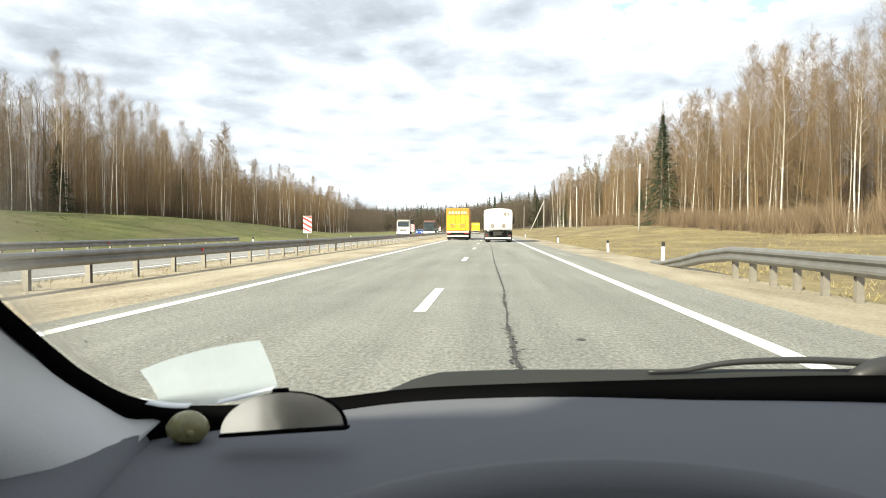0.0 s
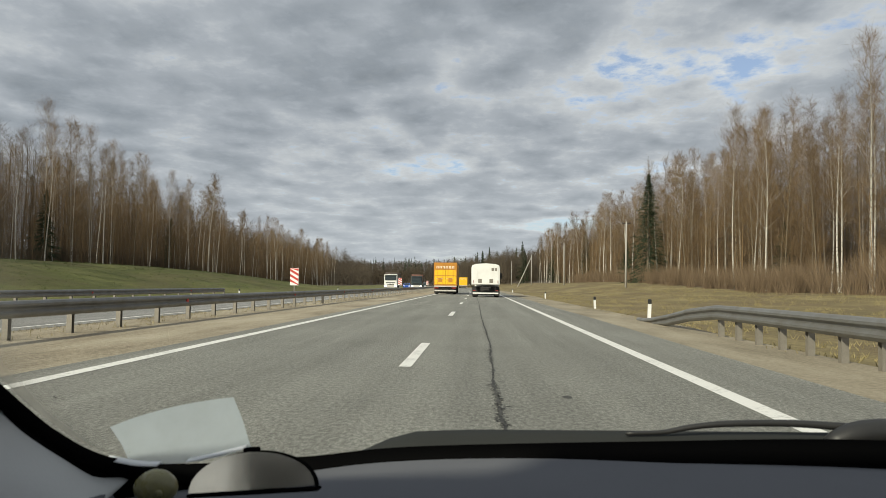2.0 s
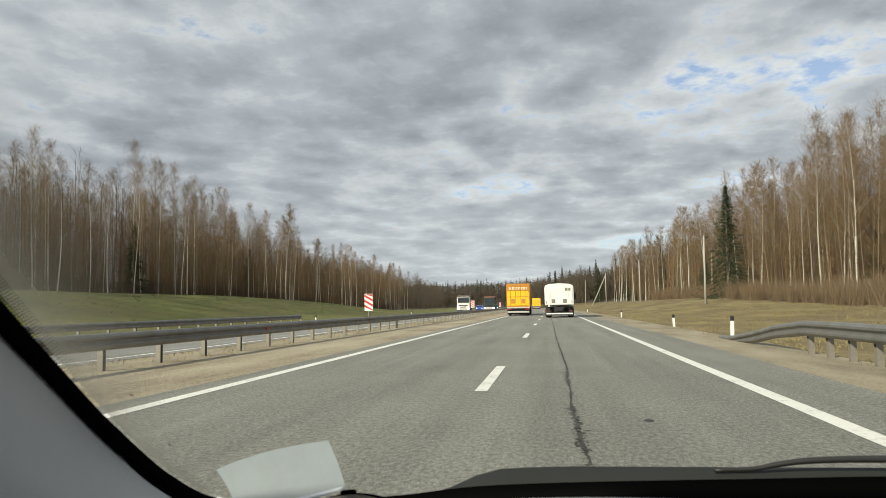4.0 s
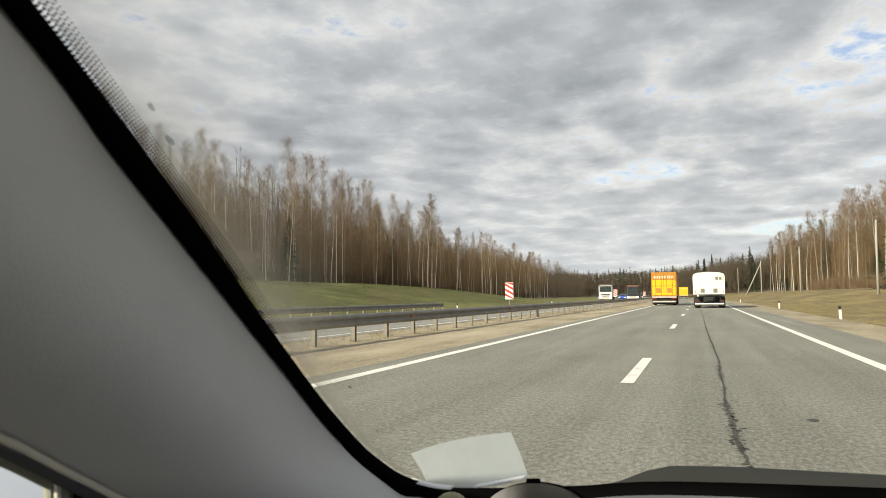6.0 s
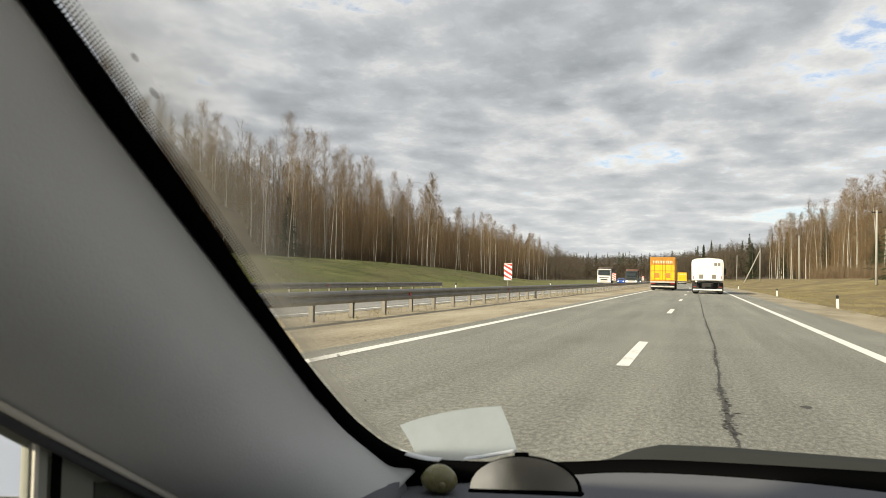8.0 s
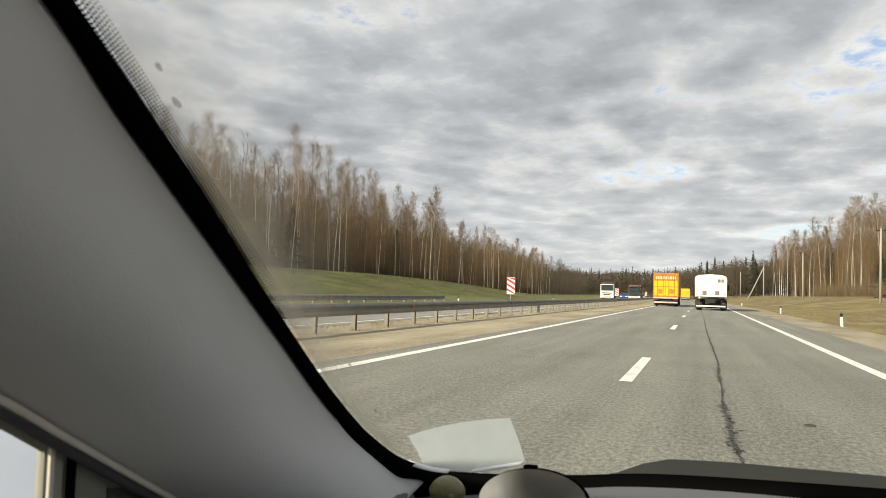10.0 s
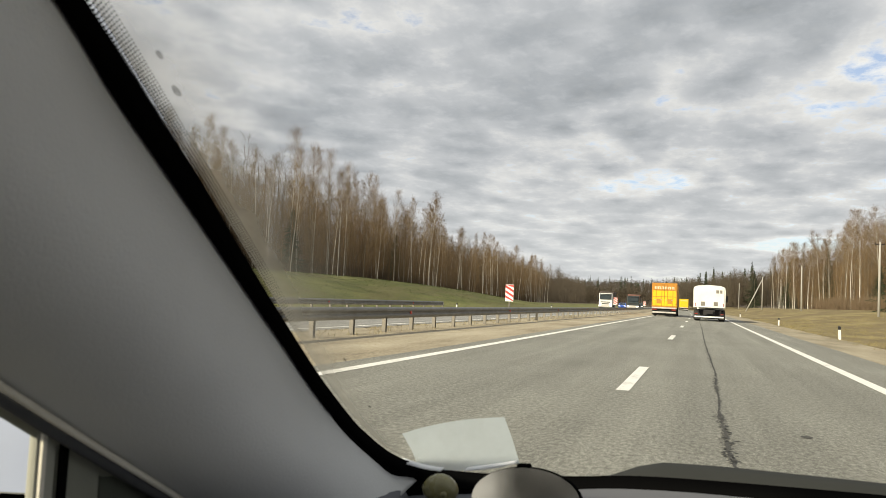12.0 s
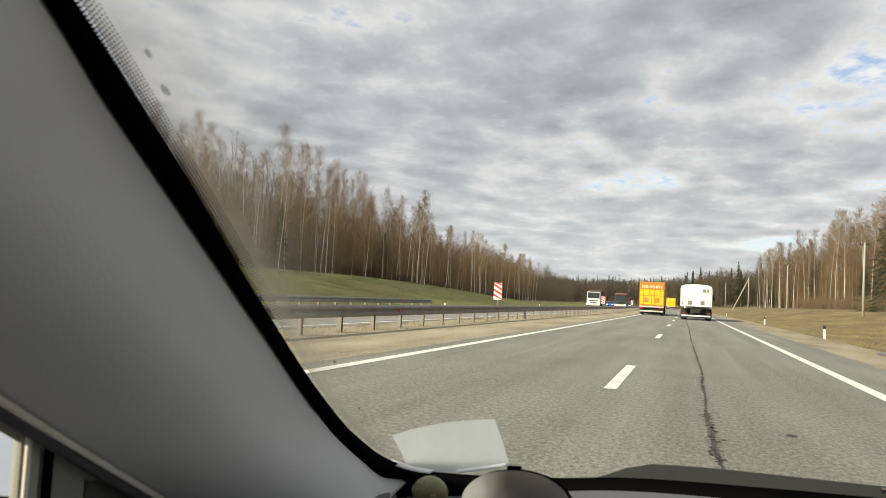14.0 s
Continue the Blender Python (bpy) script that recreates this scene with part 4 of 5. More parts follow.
def box_trailer(label, paint):
    """Origin on the road under the middle of the tail."""
    t = thing("box_truck", label, "truck", "trucks")
    L = 12.5
    part("body", block(-1.27, 1.27, 0.06, L, 1.02, 3.52, 0.03), paint, t, "box body")
    part("door_frame", block(-1.28, 1.28, 0.0, 0.055, 3.38, 3.54, 0.01, block(-1.28, 1.28, 0.0, 0.055, 0.98, 1.10, 0.01, block(-1.28, -1.20, 0.0, 0.055, 1.10, 3.38, 0.0, block(1.20, 1.28, 0.0, 0.055, 1.10, 3.38)))), paint, t)
    for s in (-1, 1):
        a, b = sorted((s * 0.015, s * 1.195))
        d = part("door", block(a, b, -0.02, 0.035, 1.12, 2.72, 0.012), M["amber"], t, "bright yellow lower rear door")
        part("door_header", block(a, b, -0.02, 0.035, 2.73, 3.37, 0.012), paint, t, "upper rear door")
        for q in (0.28, 0.85):
            vs, fs = tube([(s * q, -0.045, 1.05), (s * q, -0.045, 3.42)], [0.018, 0.018], 8)
            part_of("lock_rod", raw("lock_rod", vs, fs), paint, d)
            part("handle", block(s * q - 0.16, s * q + 0.04, -0.075, -0.05, 1.72, 1.76, 0.008), M["bumper"], d, "steel door handle")
        a, b = sorted((s * 0.35, s * 0.78))
        part("panel", block(a, b, -0.035, -0.022, 1.35, 1.85, 0.01), paint, d, "recessed panel")
        for zz in (1.3, 2.0, 2.6, 3.2):
            a, b = sorted((s * 1.12, s * 1.24))
            part("hinge", block(a, b, -0.05, -0.02, zz, zz + 0.07, 0.006), paint, t)
        a, b = sorted((s * 0.02, s * 1.15))
        part("stripe", block(a, b, -0.032, -0.022, 2.06, 2.12), paint, t, "darker stripe")
        a, b = sorted((s * 0.75, s * 1.22))
        part("tail_light", block(a, b, -0.05, 0.05, 0.66, 0.78, 0.01), M["tail"], t, "red tail light")
        wheel(t, s * 1.02, 1.6, 0.5, 0.32)
        wheel(t, s * 1.02, 2.95, 0.5, 0.32)
        a, b = sorted((s * 0.72, s * 1.26))
        part("mud_flap", block(a, b, 0.75, 0.77, 0.18, 0.9), M["rubber"], t)
    # pale lettering reduced to bars
    for k in range(6):
        x0 = -1.0 + k * 0.345
        part("lettering", block(x0, x0 + 0.09, -0.03, -0.021, 2.88, 3.16, 0, block(x0 + 0.17, x0 + 0.26, -0.03, -0.021, 2.88, 3.16, 0, block(x0, x0 + 0.26, -0.031, -0.022, 3.10, 3.16))), M["letters"], t, "pale lettering bar")
    part("sill", block(-1.26, 1.26, -0.03, 0.2, 0.82, 0.97, 0.01), M["bumper"], t, "pale steel rear sill")
    part("underrun_bar", block(-1.2, 1.2, 0.0, 0.12, 0.34, 0.50, 0.015), M["bumper"], t, "dirty steel underrun bar")
    # second block: full-width dark panel filling the space below the body
    part("chassis", block(-0.55, 0.55, 0.2, L, 0.55, 1.0, 0, block(-1.22, 1.22, 0.3, 0.6, 0.14, 0.82)), M["chassis"], t, "dark chassis")
    part("cab", block(-1.2, 1.2, L + 0.6, L + 2.6, 0.6, 3.3, 0.12), paint, t, "tractor cab")
    wheel(t, -1.0, L - 1.2, 0.5, 0.5)
    wheel(t, 1.0, L - 1.2, 0.5, 0.5)
    wheel(t, -1.0, L + 1.6, 0.5, 0.3)
    wheel(t, 1.0, L + 1.6, 0.5, 0.3)
    return t


lead = box_trailer("orange box trailer with two rear doors seen from behind", M["orange"])
lead.matrix_basis = pose(-3.6, 79.5, 0, 0, 0, 0.6)
box_trailer("yellow box trailer driving far ahead", M["amber"]).matrix_basis = pose(-4.6, 232, 0, 0, 0, 2)


def white_truck():
    t = thing("tarpaulin_truck", "white high-sided truck with a rounded covered top", "truck", "trucks")
    L = 8.0
    prof = [(-1.25, 1.12), (1.25, 1.12), (1.27, 2.6), (1.2, 2.83), (0.9, 2.95), (0.0, 3.02), (-0.9, 2.95), (-1.2, 2.83), (-1.27, 2.6)]
    bm = bmesh.new()
    rings = [[bm.verts.new((x, y, z)) for x, z in prof] for y in (0.0, 0.05, L)]
    for v in rings[0]:
        v.co.x *= 0.985
        v.co.z = 2.0 + (v.co.z - 2.0) * 0.985
    for a, b in zip(rings, rings[1:]):
        for i in range(len(prof)):
            j = (i + 1) % len(prof)
            bm.faces.new((a[i], a[j], b[j], b[i]))
    bm.faces.new(rings[0][::-1])
    bm.faces.new(rings[-1])
    bmesh.ops.recalc_face_normals(bm, faces=bm.faces)
    part("body", bm, M["tarp"], t, "white covered body with a rounded top")
    part("tailgate", block(-1.16, 1.16, -0.04, -0.002, 1.14, 2.72, 0.02), M["tarp"], t, "white tailgate")
    part("plate", block(0.52, 1.0, -0.05, -0.042, 2.34, 2.60, 0.004), M["post"], t, "grey square plate")
    for s in (-1, 1):
        part("light_box", block(s * 0.5 - 0.16, s * 0.5 + 0.16, -0.055, -0.042, 1.28, 1.62, 0.01), M["post"], t, "grey box fixed to the tailgate")
        part("marker_strip", block(s * 1.09 - 0.02, s * 1.09 + 0.02, -0.055, -0.042, 1.25, 1.5), M["tail"], t, "red reflector strip")
        part("tail_light", block(s * 1.0 - 0.12, s * 1.0 + 0.12, -0.02, 0.08, 0.56, 0.63, 0.01), M["tail"], t, "red tail light")
        part("gate_rib", block(s * 0.78 - 0.03, s * 0.78 + 0.03, -0.06, -0.041, 1.14, 2.7, 0.008), M["tarp"], t)
        wheel(t, s * 0.98, 1.5, 0.48, 0.45)
        wheel(t, s * 0.98, 2.8, 0.48, 0.45)
        wheel(t, s * 0.98, 7.4, 0.48, 0.3)
        part("mud_flap", block(s * 0.98 - 0.27, s * 0.98 + 0.27, 0.80, 0.82, 0.15, 0.8), M["rubber"], t)
        part("light_bracket", block(s * 0.86 - 0.03, s * 0.86 + 0.03, -0.02, 0.3, 0.40, 0.9, 0.01), M["chassis"], t)
        part("mirror", block(s * 1.42 - 0.1, s * 1.42 + 0.1, 8.6, 8.7, 1.7, 2.3, 0.03), M["chassis"], t, "dark wing mirror")
    # second block: dark panel standing in for the shade under the body
    part("chassis", block(-0.45, 0.45, 0.25, 8.3, 0.5, 0.95, 0.02, block(-1.22, 1.22, 0.95, 1.05, 0.2, 0.97)), M["chassis"], t, "dark chassis")
    part("number_plate", block(-0.28, 0.28, -0.02, -0.005, 0.78, 0.90, 0.004, block(-0.3, 0.3, 0.0, 0.08, 0.62, 0.94)), M["chassis"], t, "plate holder")
    part("underrun_bar", block(-1.14, 1.14, -0.03, 0.07, 0.30, 0.42, 0.015), M["tarp"], t, "white underrun bar")
    part("cab", block(-1.2, 1.2, 8.3, 10.2, 0.6, 2.75, 0.12), M["tarp"], t, "white cab")
    return t


wt = white_truck()
wt.matrix_basis = pose(0.70, 63.5, 0, 0, 0, -1.4)


def tipper(label, paint, body):
    """Oncoming tipper; its nose looks towards -y."""
    t = thing("tipper_truck", label, "truck", "trucks")
    bm = block(-1.2, 1.2, 0.0, 2.1, 0.75, 2.95, 0.1)
    for v in bm.verts:
        if v.co.z > 1.9 and v.co.y < 0.5:
            v.co.y += (v.co.z - 1.9) * 0.18
    part("cab", bm, paint, t)
    ws = part("windscreen", block(-1.05, 1.05, -0.02, 0.02, -0.42, 0.42, 0.02), M["pane"], t, "dark windscreen")
    ws.matrix_basis = pose(0, 0.03, 2.25, -10, 0, 0)
    part("grille", block(-0.85, 0.85, -0.03, 0.05, 1.28, 1.42, 0.03), M["chassis"], t, "dark grille slot")
    part("lower_grille", block(-0.6, 0.6, -0.03, 0.05, 0.95, 1.12, 0.03), M["chassis"], t, "dark lower grille")
    part("visor", block(-1.1, 1.1, -0.05, 0.25, 2.72, 2.84, 0.03), M["chassis"], t, "dark sun visor")
    part("roof_deflector", block(-1.0, 1.0, 0.9, 1.9, 2.95, 3.25, 0.10), body, t, "dark roof deflector")
    part("bumper", block(-1.24, 1.24, -0.12, 0.3, 0.42, 0.9, 0.06), M["bumper"], t)
    for s in (-1, 1):
        part("head_lamp", block(s * 0.95 - 0.2, s * 0.95 + 0.2, -0.15, -0.1, 0.62, 0.8, 0.02), M["head"], t, "lit head lamp")
        part("mirror", block(s * 1.42 - 0.1, s * 1.42 + 0.1, 0.1, 0.2, 1.8, 2.5, 0.03), M["chassis"], t)
        for y in (1.0, 5.6, 7.0, 8.4):
            wheel(t, s * 1.0, y, 0.5, 0.35)
    bm = block(-1.27, 1.27, 2.4, 9.2, 1.2, 3.30, 0.04)
    for v in bm.verts:
        if v.co.z < 1.5:
            v.co.x *= 0.82
    part("tipper_body", bm, body, t, "steel tipper body")
    for y in (3.6, 5.0, 6.4, 7.8):
        for s in (-1, 1):
            part("rib", block(s * 1.26 - 0.02, s * 1.26 + 0.02, y, y + 0.1, 1.5, 3.1), M["chassis"], t)
    part("chassis", block(-0.5, 0.5, 0.5, 9.2, 0.5, 1.15), M["chassis"], t, "dark chassis")
    return t


tp = tipper("oncoming truck with a white cab and dark tipper body", M["tarp"], M["tipper"])
tp.matrix_basis = pose(-15.8 + bend(134), 134, 0, 0, 0, 2)
tp = tipper("oncoming dark green truck with a reddish brown tipper body", M["dark_car"], M["rust"])
tp.matrix_basis = pose(-12.3 + bend(158), 158, 0, 0, 0, 2)


def car(label, paint, tall):
    """Oncoming car; its nose looks towards -y."""
    t = thing("passenger_car", label, "car", "oncoming cars")
    side = [(-2.0, 0.35), (-2.05, 0.62), (-1.15, 0.86), (-0.95, 0.9), (-0.25, 1.32 + tall), (0.9, 1.38 + tall), (1.6, 1.0 + tall), (1.95, 0.92 + tall * 0.6), (2.0, 0.4), (1.6, 0.24), (-1.7, 0.22)]
    bm = bmesh.new()
    rings = []
    for k, x in enumerate((-0.86, -0.80, 0.80, 0.86)):
        ins = 0.0 if k in (1, 2) else 0.05
        ring = []
        for y, z in side:
            nar = 0.86 if z > 1.05 + tall * 0.5 else 1.0
            ring.append(bm.verts.new((x * nar, y * (1 - ins * 0.3), z - (ins * 0.5 if z > 0.5 else -ins * 0.5))))
        rings.append(ring)
    for a, b in zip(rings, rings[1:]):
        for i in range(len(side)):
            j = (i + 1) % len(side)
            bm.faces.new((a[i], a[j], b[j], b[i]))
    bm.faces.new(rings[0])
    bm.faces.new(rings[-1][::-1])
    bmesh.ops.recalc_face_normals(bm, faces=bm.faces)
    part("body", bm, paint, t)
    w = part("windscreen", block(-0.62, 0.62, -0.008, 0.008, -0.36, 0.36, 0.006), M["pane"], t, "dark windscreen")
    w.matrix_basis = pose(0, -0.615, 1.115 + tall * 0.5, -57 + tall * 14, 0, 0)
    for s in (-1, 1):
        part("side_window", block(s * 0.752 - 0.012, s * 0.752 + 0.012, -0.1, 1.2, 0.98 + tall * 0.6, 1.26 + tall, 0.005), M["pane"], t, "dark side window")
        part("head_lamp", block(s * 0.62 - 0.16, s * 0.62 + 0.16, -2.06, -1.95, 0.62, 0.72, 0.02), M["head"], t, "lit head lamp")
        for y in (-1.3, 1.35):
            wheel(t, s * 0.76, y, 0.32, 0.2)
    return t


c1 = car("blue hatchback driving on the oncoming road", M["blue"], 0.0)
c1.matrix_basis = pose(-15.6 + bend(176), 176, 0, 0, 0, 3)
c2 = car("dark estate vehicle with lit lamps on the oncoming road", M["dark_car"], 0.28)
c2.matrix_basis = pose(-12.2 + bend(192), 192, 0, 0, 0, 3)


c3 = car("white van far off on the oncoming road", M["tarp"], 0.45)
c3.matrix_basis = pose(-15.8 + bend(245), 245, 0, 0, 0, 4)


# ---- the car's cabin ----
cabin = thing("car_cabin", "grey cabin of the car with its windscreen pillar and dashboard", "car interior")


def lofted(name, curves, mat, parent, n=40, label="", thick=0.0):
    cs = [spline(c, n) for c in curves]
    o = smooth(grid_mesh(name, [[tuple(c[i]) for c in cs] for i in range(n)], mat, parent, label=label))
    if thick:
        md = o.modifiers.new("thickness", "SOLIDIFY")
        md.thickness, md.offset = thick, 0
    return o


# windscreen edge, from the roof down the pillar and along the scuttle
GLASS = [(-0.398, 0.14, 1.345), (-0.397, 0.253, 1.258), (-0.396, 0.331, 1.195), (-0.397, 0.397, 1.143), (-0.399, 0.481, 1.075), (-0.398, 0.588, 0.989), (-0.388, 0.649, 0.941), (-0.364, 0.690, 0.908), (-0.315, 0.745, 0.885), (-0.205, 0.815, 0.878), (-0.09, 0.86, 0.881), (0.174, 0.875, 0.889), (0.43, 0.87, 0.897), (0.75, 0.80, 0.900)]
BLACK = [(-0.412, 0.125, 1.338), (-0.409, 0.239, 1.253), (-0.413, 0.298, 1.207), (-0.412, 0.351, 1.164), (-0.411, 0.417, 1.111), (-0.410, 0.501, 1.044), (-0.406, 0.605, 0.961), (-0.372, 0.675, 0.900), (-0.318, 0.722, 0.874), (-0.200, 0.78, 0.855), (-0.085, 0.822, 0.8625), (0.171, 0.835, 0.8735), (0.425, 0.83, 0.8815), (0.74, 0.77, 0.886)]
BAND = [tuple(Vector(a).lerp(Vector(b), 0.17 if i < 7 else 0.10 if i == 7 else 0.0)) for i, (a, b) in enumerate(zip(GLASS, BLACK))]
lofted("window_seal", (BAND, BLACK), M["frit"], cabin, 120, "black windscreen seal", 0.006)

# black frame that closes the gap below the seal
lofted("lower_frame", (BLACK[6:], [tuple(Vector(p) + Vector((-0.004, -0.002, -0.03))) for p in BLACK[6:]], [tuple(Vector(p) + Vector((-0.01, 0.01, -0.12))) for p in BLACK[6:]]), M["seal"], cabin, 50, "black frame under the windscreen")

# pillar trim: from the seal round to the side window's edge
P_IN = [(-0.416, 0.10, 1.345), (-0.411, 0.239, 1.252), (-0.415, 0.298, 1.206), (-0.414, 0.351, 1.163), (-0.413, 0.417, 1.110), (-0.412, 0.501, 1.043), (-0.408, 0.605, 0.960), (-0.376, 0.672, 0.896), (-0.352, 0.69, 0.875)]
P_OUT = [(-0.455, -0.12, 1.216), (-0.458, 0.10, 1.107), (-0.459, 0.17, 1.075), (-0.460, 0.225, 1.048), (-0.460, 0.27, 1.024), (-0.460, 0.312, 0.997), (-0.460, 0.362, 0.965), (-0.460, 0.474, 0.893), (-0.450, 0.56, 0.828)]


P_BACK = [tuple(Vector(p) + Vector((0.004, 0.012, 0.006))) for p in P_IN]


def bulge(k, out):
    """A curve between the pillar's two edges, pushed towards the cabin."""
    return [tuple(Vector(a).lerp(Vector(b), k) + Vector((0.75, -0.45, 0.1)) * out) for a, b in zip(P_IN, P_OUT)]


lofted("pillar_trim", (P_BACK, P_IN, bulge(0.05, 0.006), bulge(0.2, 0.023), bulge(0.38, 0.041), bulge(0.52, 0.049), bulge(0.66, 0.049), bulge(0.80, 0.039), bulge(0.91, 0.021), bulge(0.97, 0.006), P_OUT), M["trim"], cabin, 60, "grey textured pillar trim", 0.003)
lip = spline(P_OUT, 40)
vs, fs = tube([p + Vector((0.002, -0.001, -0.002)) for p in lip], [0.0026] * 40, 10)
smooth(part_of("pillar_lip", raw("pillar_lip", vs, fs), M["lip"], cabin, "pale rounded lip of the pillar trim"))
vs, fs = tube([p + Vector((-0.004, 0.001, -0.009)) for p in lip], [0.0042] * 40, 8)
smooth(part_of("door_seal", raw("door_seal", vs, fs), M["cowl_soft"], cabin, "black rubber seal under the pillar trim"))

# dashboard top: a gently crowned shelf that drops towards the driver
rows = []
for i in range(41):
    u = i / 40
    x = -0.37 + 1.25 * u
    back = 0.70 + 0.155 * step(-0.37, -0.05, x) - 0.06 * step(0.45, 0.88, x)
    row = []
    for v, z in ((1.0, 0.865), (0.8, 0.868), (0.55, 0.864), (0.35, 0.856), (0.18, 0.838), (0.05, 0.80), (0.0, 0.74), (0.02, 0.55)):
        y = 0.36 + (back + 0.015 - 0.36) * v
        row.append((x, y, z + 0.012 * step(-0.37, 0.1, x) * v - 0.02 * step(-0.25, -0.37, x) * (1 - v)))
    rows.append(row)
dash = smooth(grid_mesh("dashboard", rows, M["dash"], cabin, label="dark blue-grey dashboard top"))
rows = []
for i in range(25):
    a = i / 24
    x = -0.165 + 0.41 * a
    arch = math.sin(math.pi * a) ** 0.45
    rows.append([(x, 0.55, 0.862 + 0.004 * arch), (x, 0.50, 0.866 + 0.040 * arch), (x, 0.45, 0.868 + 0.066 * arch), (x, 0.42, 0.868 + 0.074 * arch), (x, 0.40, 0.866 + 0.069 * arch), (x, 0.395, 0.84 + 0.06 * arch), (x, 0.41, 0.80)])
smooth(grid_mesh("binnacle", rows, M["hood"], cabin, label="dark hood over the instruments"))

# corner trim between dashboard, pillar and door
rows = []
for i in range(15):
    v = i / 14
    y = 0.685 - 0.385 * v
    a = Vector((-0.350 + 0.048 * v, y, 0.868 - 0.018 * v))
    b = Vector((-0.380 - 0.09 * min(1, v * 3), y - 0.01, 0.885 + 0.02 * v))
    rows.append([tuple(a + Vector((0.004, 0, -0.05))), tuple(a), tuple(a.lerp(b, 0.15) + Vector((0, 0, 0.006))), tuple(a.lerp(b, 0.5) + Vector((0, 0, 0.008))), tuple(b)])
smooth(grid_mesh("corner_trim", rows, M["dash"], cabin, label="grey trim where the pillar meets the dashboard"))

# scuttle and wiper outside the glass
rows = []
for i in range(31):
    u = i / 30
    x = -0.19 + 0.95 * u
    b = 0.875 + 0.03 * step(-0.19, 0.0, x) - 0.06 * step(0.4, 0.76, x)
    e = 0.006 * step(-0.19, -0.09, x)
    sink = 0.024 * (1 - step(-0.20, -0.095, x))
    rows.append([(x, b, 0.872 + 0.012 * u - sink), (x, b + 0.012, 0.878 + e + 0.010 * u - sink), (x, b + 0.04, 0.879 + e + 0.012 * u - sink), (x, b + 0.12, 0.86 + 0.012 * u - sink), (x, b + 0.16, 0.80)])
smooth(grid_mesh("scuttle", rows, M["scuttle"], cabin, label="dark plastic scuttle panel under the windscreen"))
arm = spline([(0.16, 0.915, 0.892), (0.205, 0.918, 0.894), (0.235, 0.918, 0.900), (0.275, 0.918, 0.905), (0.35, 0.918, 0.9075), (0.42, 0.916, 0.905), (0.50, 0.912, 0.902)], 30)
vs, fs = tube(arm, [0.0025 + 0.003 * i / 29 for i in range(30)], 8)
wiper = smooth(part_of("wiper_arm", raw("wiper_arm", vs, fs), M["black"], cabin, "black wiper arm"))
pivot = spline([(0.39, 0.90, 0.888), (0.43, 0.905, 0.900), (0.47, 0.91, 0.902), (0.56, 0.91, 0.898)], 12)
vs, fs = tube(pivot, [0.008, 0.012, 0.014, 0.015, 0.015, 0.015, 0.015, 0.015, 0.014, 0.014, 0.012, 0.01], 10)
smooth(part_of("wiper_pivot", raw("wiper_pivot", vs, fs), M["black"], wiper))

# dusty veil beside the pillar, the trim's reflection in the glass painted in
HAZE_A = [tuple(Vector(p) + Vector((0.0005, 0.003, 0.002))) for p in BAND[:9]]
HAZE_B = [(-0.27, 0.18, 1.35), (-0.275, 0.29, 1.27), (-0.285, 0.365, 1.205), (-0.295, 0.43, 1.15), (-0.315, 0.515, 1.08), (-0.345, 0.61, 0.994), (-0.355, 0.66, 0.945), (-0.345, 0.700, 0.912), (-0.312, 0.75, 0.888)]
film = lofted("dust_film", (HAZE_A, [tuple(Vector(a).lerp(Vector(b), 0.33)) for a, b in zip(HAZE_A, HAZE_B)], [tuple(Vector(a).lerp(Vector(b), 0.66)) for a, b in zip(HAZE_A, HAZE_B)], HAZE_B), M["haze"], cabin, 40, "dusty film with a painted pillar reflection on the glass")
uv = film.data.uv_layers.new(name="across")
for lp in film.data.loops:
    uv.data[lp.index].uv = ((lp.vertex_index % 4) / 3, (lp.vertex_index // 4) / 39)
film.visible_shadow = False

# dotted edge of the black band
vs, fs = [], []
edge = spline([tuple(p) for p in BAND[:8]], 270)
inner = spline(HAZE_B[:8], 270)
for i in range(0, 268):
    side = (inner[i] - edge[i]).normalized()
    along = (edge[i + 1] - edge[i]).normalized()
    for j in range(7):
        rad = 0.00134 * (1 - 0.085 * j) * (1 - 0.95 * step(120, 215, i))
        c = edge[i] + side * (0.0001 + 0.0023 * j) + along * (0.0012 * (j % 2)) + Vector((0, -0.001, -0.001))
        o = len(vs)
        vs += [tuple(c + (side * math.cos(k * 1.0472) + along * math.sin(k * 1.0472)) * rad) for k in range(6)]
        fs.append(tuple(range(o, o + 6)))
part_of("dotted_edge", raw("dotted_edge", vs, fs), M["seal"], cabin, "black dots along the glass edge")

# dried specks on the windscreen
for k, (x, y, z, r) in enumerate(((-0.3775, 0.3143, 1.2126, 0.0030), (-0.3743, 0.2936, 1.2291, 0.0022), (-0.3665, 0.5502, 1.0239, 0.0016), (-0.3690, 0.615, 0.972, 0.0014))):
    c = Vector((x, y, z))
    u, v = Vector((1, 0, 0)), Vector((0, -0.78, 0.62))
    vs = [tuple(c + (u * math.cos(a) * (1 + 0.45 * noise.noise((math.cos(a) * 2, math.sin(a) * 2, k))) + v * 1.5 * math.sin(a)) * r) for a in [2 * math.pi * i / 14 for i in range(14)]]
    part_of("dirt_speck", raw("dirt_speck", vs, [tuple(range(14))]), M["speck"], cabin, "dried speck of dirt on the glass").visible_shadow = False

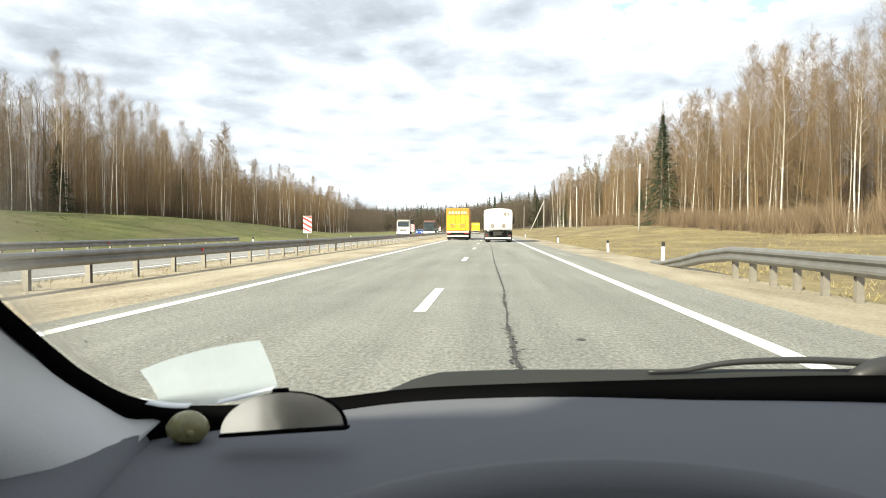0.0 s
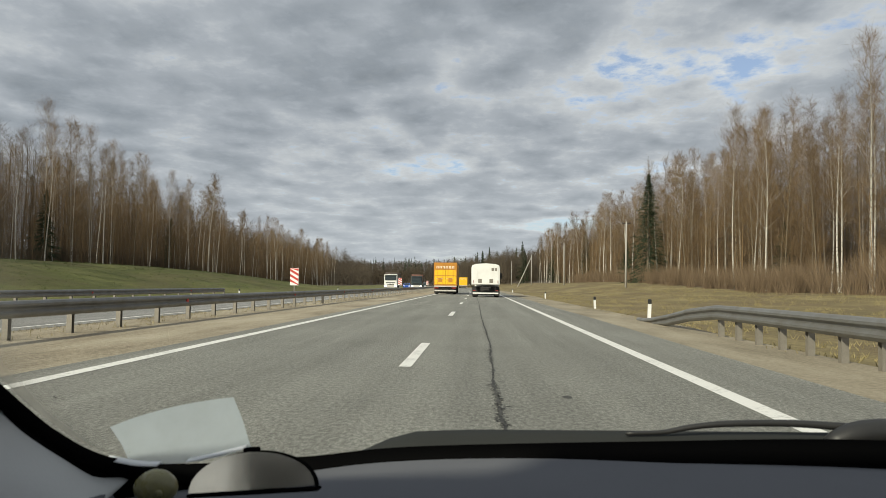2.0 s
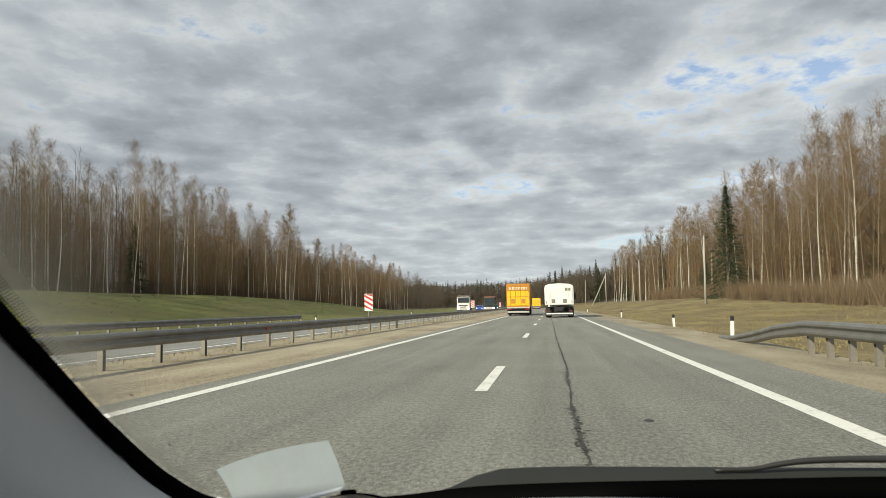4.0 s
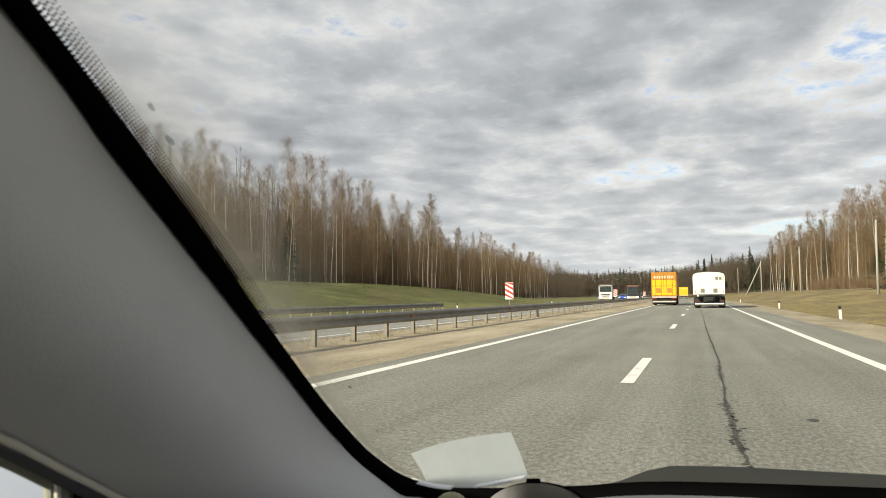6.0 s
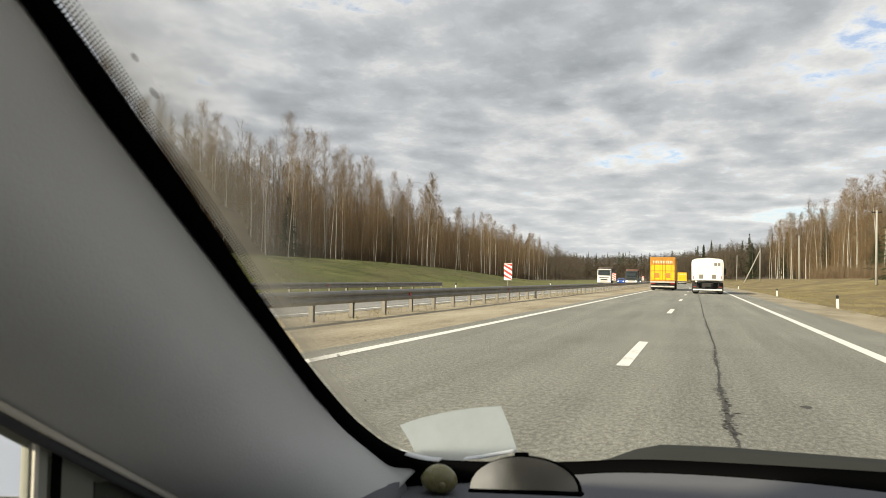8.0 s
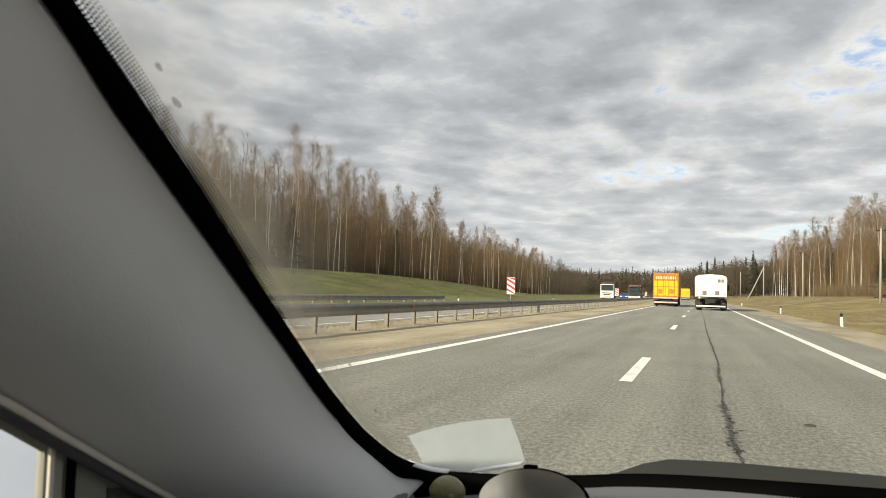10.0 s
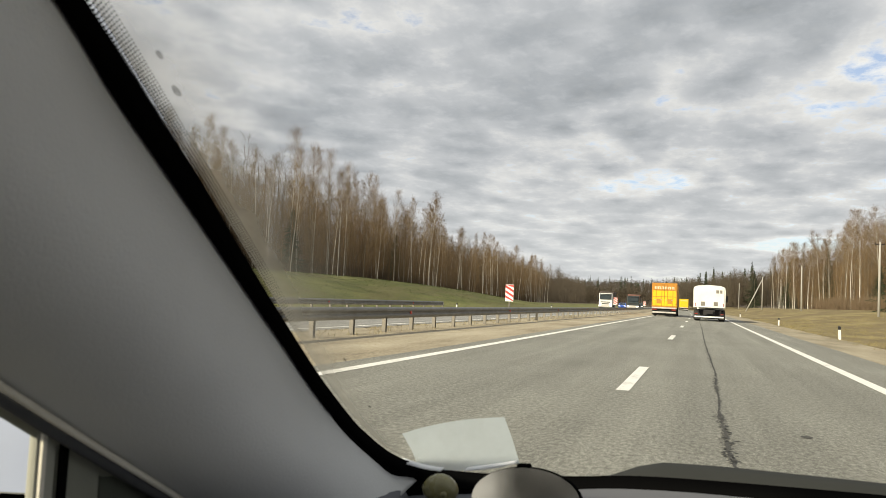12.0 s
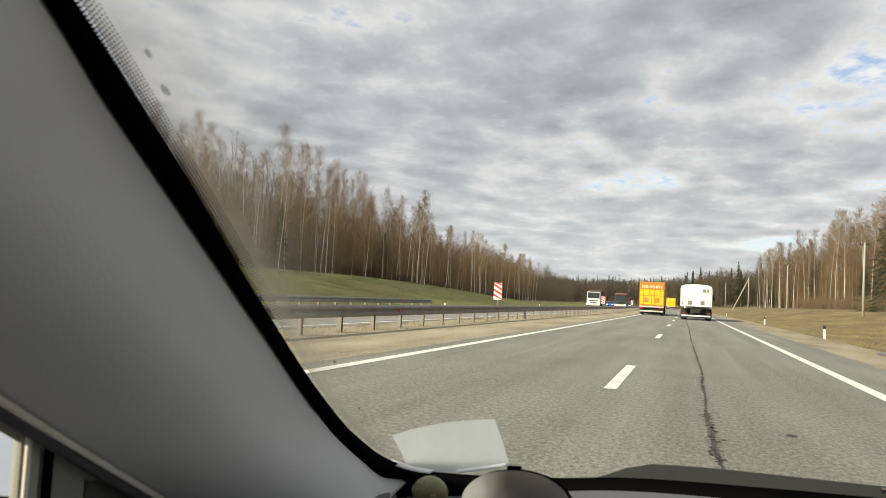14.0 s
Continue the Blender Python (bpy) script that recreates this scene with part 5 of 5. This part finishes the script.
# door and window frame beside the driver
part("quarter_window", block(-0.52, -0.472, 0.372, 0.50, 0.40, 0.985, 0.012), M["quarter"], cabin, "dark glass of the small front window")
part("door_sill", block(-0.52, -0.47, -0.9, 0.312, 0.40, 0.86, 0.012), M["cowl_soft"], cabin, "dark door panel")
part("window_frame", block(-0.480, -0.472, 0.314, 0.331, 0.84, 1.05, 0.003), M["door_pale"], cabin, "pale grey window channel")
part("window_channel", block(-0.474, -0.469, 0.3165, 0.3205, 0.84, 1.04, 0.0015), M["lip"], cabin, "cream edge strip")
part("window_seal_strip", block(-0.4715, -0.4695, 0.3318, 0.3395, 0.84, 0.975, 0.0009), M["seal"], cabin, "black rubber slot")
part("mirror_corner", block(-0.482, -0.472, 0.332, 0.3715, 0.84, 1.03, 0.003), M["door_olive"], cabin, "grey corner panel of the door")
edge = spline(P_OUT, 40)
lofted("door_frame", ([tuple(p + Vector((-0.010, 0.0, -0.006))) for p in edge[::3]], [tuple(p + Vector((-0.013, 0.001, -0.010))) for p in edge[::3]], [tuple(p + Vector((-0.016, 0.002, -0.016))) for p in edge[::3]]), M["door_olive"], cabin, 30, "dark upper frame of the door window", 0.004)

# side mirror outside the driver's window
mirror = part("side_mirror", block(-0.115, 0.115, 0.006, 0.10, -0.085, 0.085, 0.035), M["seal"], cabin, "black side mirror housing")
part("mirror_glass", block(-0.105, 0.105, 0.0, 0.004, -0.075, 0.075, 0.0015), M["mirror"], mirror, "mirror glass full of pale sky")
mirror.matrix_basis = pose(-0.70, 0.50, 0.945, -11.5, 0, 19.5)
part("mirror_arm", block(-0.62, -0.50, 0.52, 0.57, 0.85, 0.885, 0.01), M["seal"], mirror).matrix_parent_inverse = mirror.matrix_basis.inverted()
# unseen shell, added so daylight enters the cabin only through its openings
part("door_pillar", block(-0.53, -0.47, -0.98, -0.85, 0.40, 1.42, 0.01), M["trim"], cabin)
part("roof", block(-0.50, 0.98, -1.4, 0.13, 1.39, 1.42, 0.008), M["headliner"], cabin, "light headliner of the unseen roof")
# plain added wall, dark so that the holder mirrors a dark cabin
part("rear_wall", block(-0.50, 0.98, -1.42, -1.38, 0.30, 1.22, 0.01), M["cowl_soft"], cabin)
part("door_panel", block(0.95, 1.0, -1.4, 0.75, 0.30, 0.90, 0.01), M["cowl_soft"], cabin)
part("floor_pan", block(-0.5, 1.0, -1.4, 0.9, 0.28, 0.30), M["cowl_soft"], cabin, "dark floor")
part("roof_rail", block(-0.50, -0.44, -1.4, 0.12, 1.30, 1.40, 0.01), M["headliner"], cabin)

# loose things on the dashboard
bm = bmesh.new()
n = 28
ring0, ring1, ring2 = [], [], []
for i in range(n + 1):
    a = math.pi * i / n
    x, z = -0.056 * math.cos(a), 0.035 * math.sin(a)
    ring0.append(bm.verts.new((x, 0.0, z)))
    ring1.append(bm.verts.new((x * 0.97, -0.004, z * 0.955)))
    ring2.append(bm.verts.new((x, 0.003, z * 0.99)))
for i in range(n):
    bm.faces.new((ring0[i], ring0[i + 1], ring1[i + 1], ring1[i]))
    bm.faces.new((ring2[i], ring2[i + 1], ring0[i + 1], ring0[i]))
bm.faces.new(ring2)
ornament = thing("clip_holder", "half-round brushed silver holder lying on the dashboard", "holder", at=pose(-0.211, 0.652, 0.8905, -9, -4.5, 0) @ Matrix.Diagonal((0.99, 1.0, 0.93, 1.0)))
shell = part("shell", bm, M["seal"], ornament, "black rim")
bm = bmesh.new()
face = []
for j, k in enumerate((0.008, 0.35, 0.65, 0.95)):
    face.append([bm.verts.new((-0.056 * k * math.cos(math.pi * i / n), -0.014 + 0.0038 * (-k * math.cos(math.pi * i / n) + 0.8) ** 2, 0.001 + 0.035 * k * math.sin(math.pi * i / n))) for i in range(n + 1)])
for a, b in zip(face, face[1:]):
    for i in range(n):
        bm.faces.new((a[i], a[i + 1], b[i + 1], b[i]))
smooth(part("face", bm, M["chrome"], ornament, "brushed silver face"))

part("base", block(-0.056, 0.058, -0.0125, 0.004, -0.0035, -0.0003, 0.0012), M["seal"], ornament, "black base strip")
part("nub", block(-0.010, 0.004, -0.003, 0.006, 0.033, 0.038, 0.002), M["seal"], ornament, "small black hinge")
bm = bmesh.new()
bmesh.ops.create_uvsphere(bm, u_segments=24, v_segments=14, radius=0.021)
for v in bm.verts:
    v.co.x *= 0.96 - 5.0 * max(0.0, v.co.z)
    v.co.y *= 0.8
    v.co.z = max(-0.0135, v.co.z * 0.75)
knob = part("trinket", bm, M["amber_resin"])
smooth(knob)
knob.matrix_basis = pose(-0.313, 0.685, 0.881, -10, 0, 0)
tagged(knob, "small rounded olive resin trinket on the dashboard", "trinket")
bm = bmesh.new()
bmesh.ops.create_uvsphere(bm, u_segments=14, v_segments=8, radius=0.0042)
p = part("emblem", bm, M["amber_resin"], knob, "dull round dimple")
p.matrix_basis = pose(0.008, -0.0122, -0.004, 10, 0, 10)

# the paper's reflection in the glass, painted as a see-through white sheet
sheet = thing("paper_sheet", "white paper's edge, its windscreen reflection made as a translucent sheet", "paper")
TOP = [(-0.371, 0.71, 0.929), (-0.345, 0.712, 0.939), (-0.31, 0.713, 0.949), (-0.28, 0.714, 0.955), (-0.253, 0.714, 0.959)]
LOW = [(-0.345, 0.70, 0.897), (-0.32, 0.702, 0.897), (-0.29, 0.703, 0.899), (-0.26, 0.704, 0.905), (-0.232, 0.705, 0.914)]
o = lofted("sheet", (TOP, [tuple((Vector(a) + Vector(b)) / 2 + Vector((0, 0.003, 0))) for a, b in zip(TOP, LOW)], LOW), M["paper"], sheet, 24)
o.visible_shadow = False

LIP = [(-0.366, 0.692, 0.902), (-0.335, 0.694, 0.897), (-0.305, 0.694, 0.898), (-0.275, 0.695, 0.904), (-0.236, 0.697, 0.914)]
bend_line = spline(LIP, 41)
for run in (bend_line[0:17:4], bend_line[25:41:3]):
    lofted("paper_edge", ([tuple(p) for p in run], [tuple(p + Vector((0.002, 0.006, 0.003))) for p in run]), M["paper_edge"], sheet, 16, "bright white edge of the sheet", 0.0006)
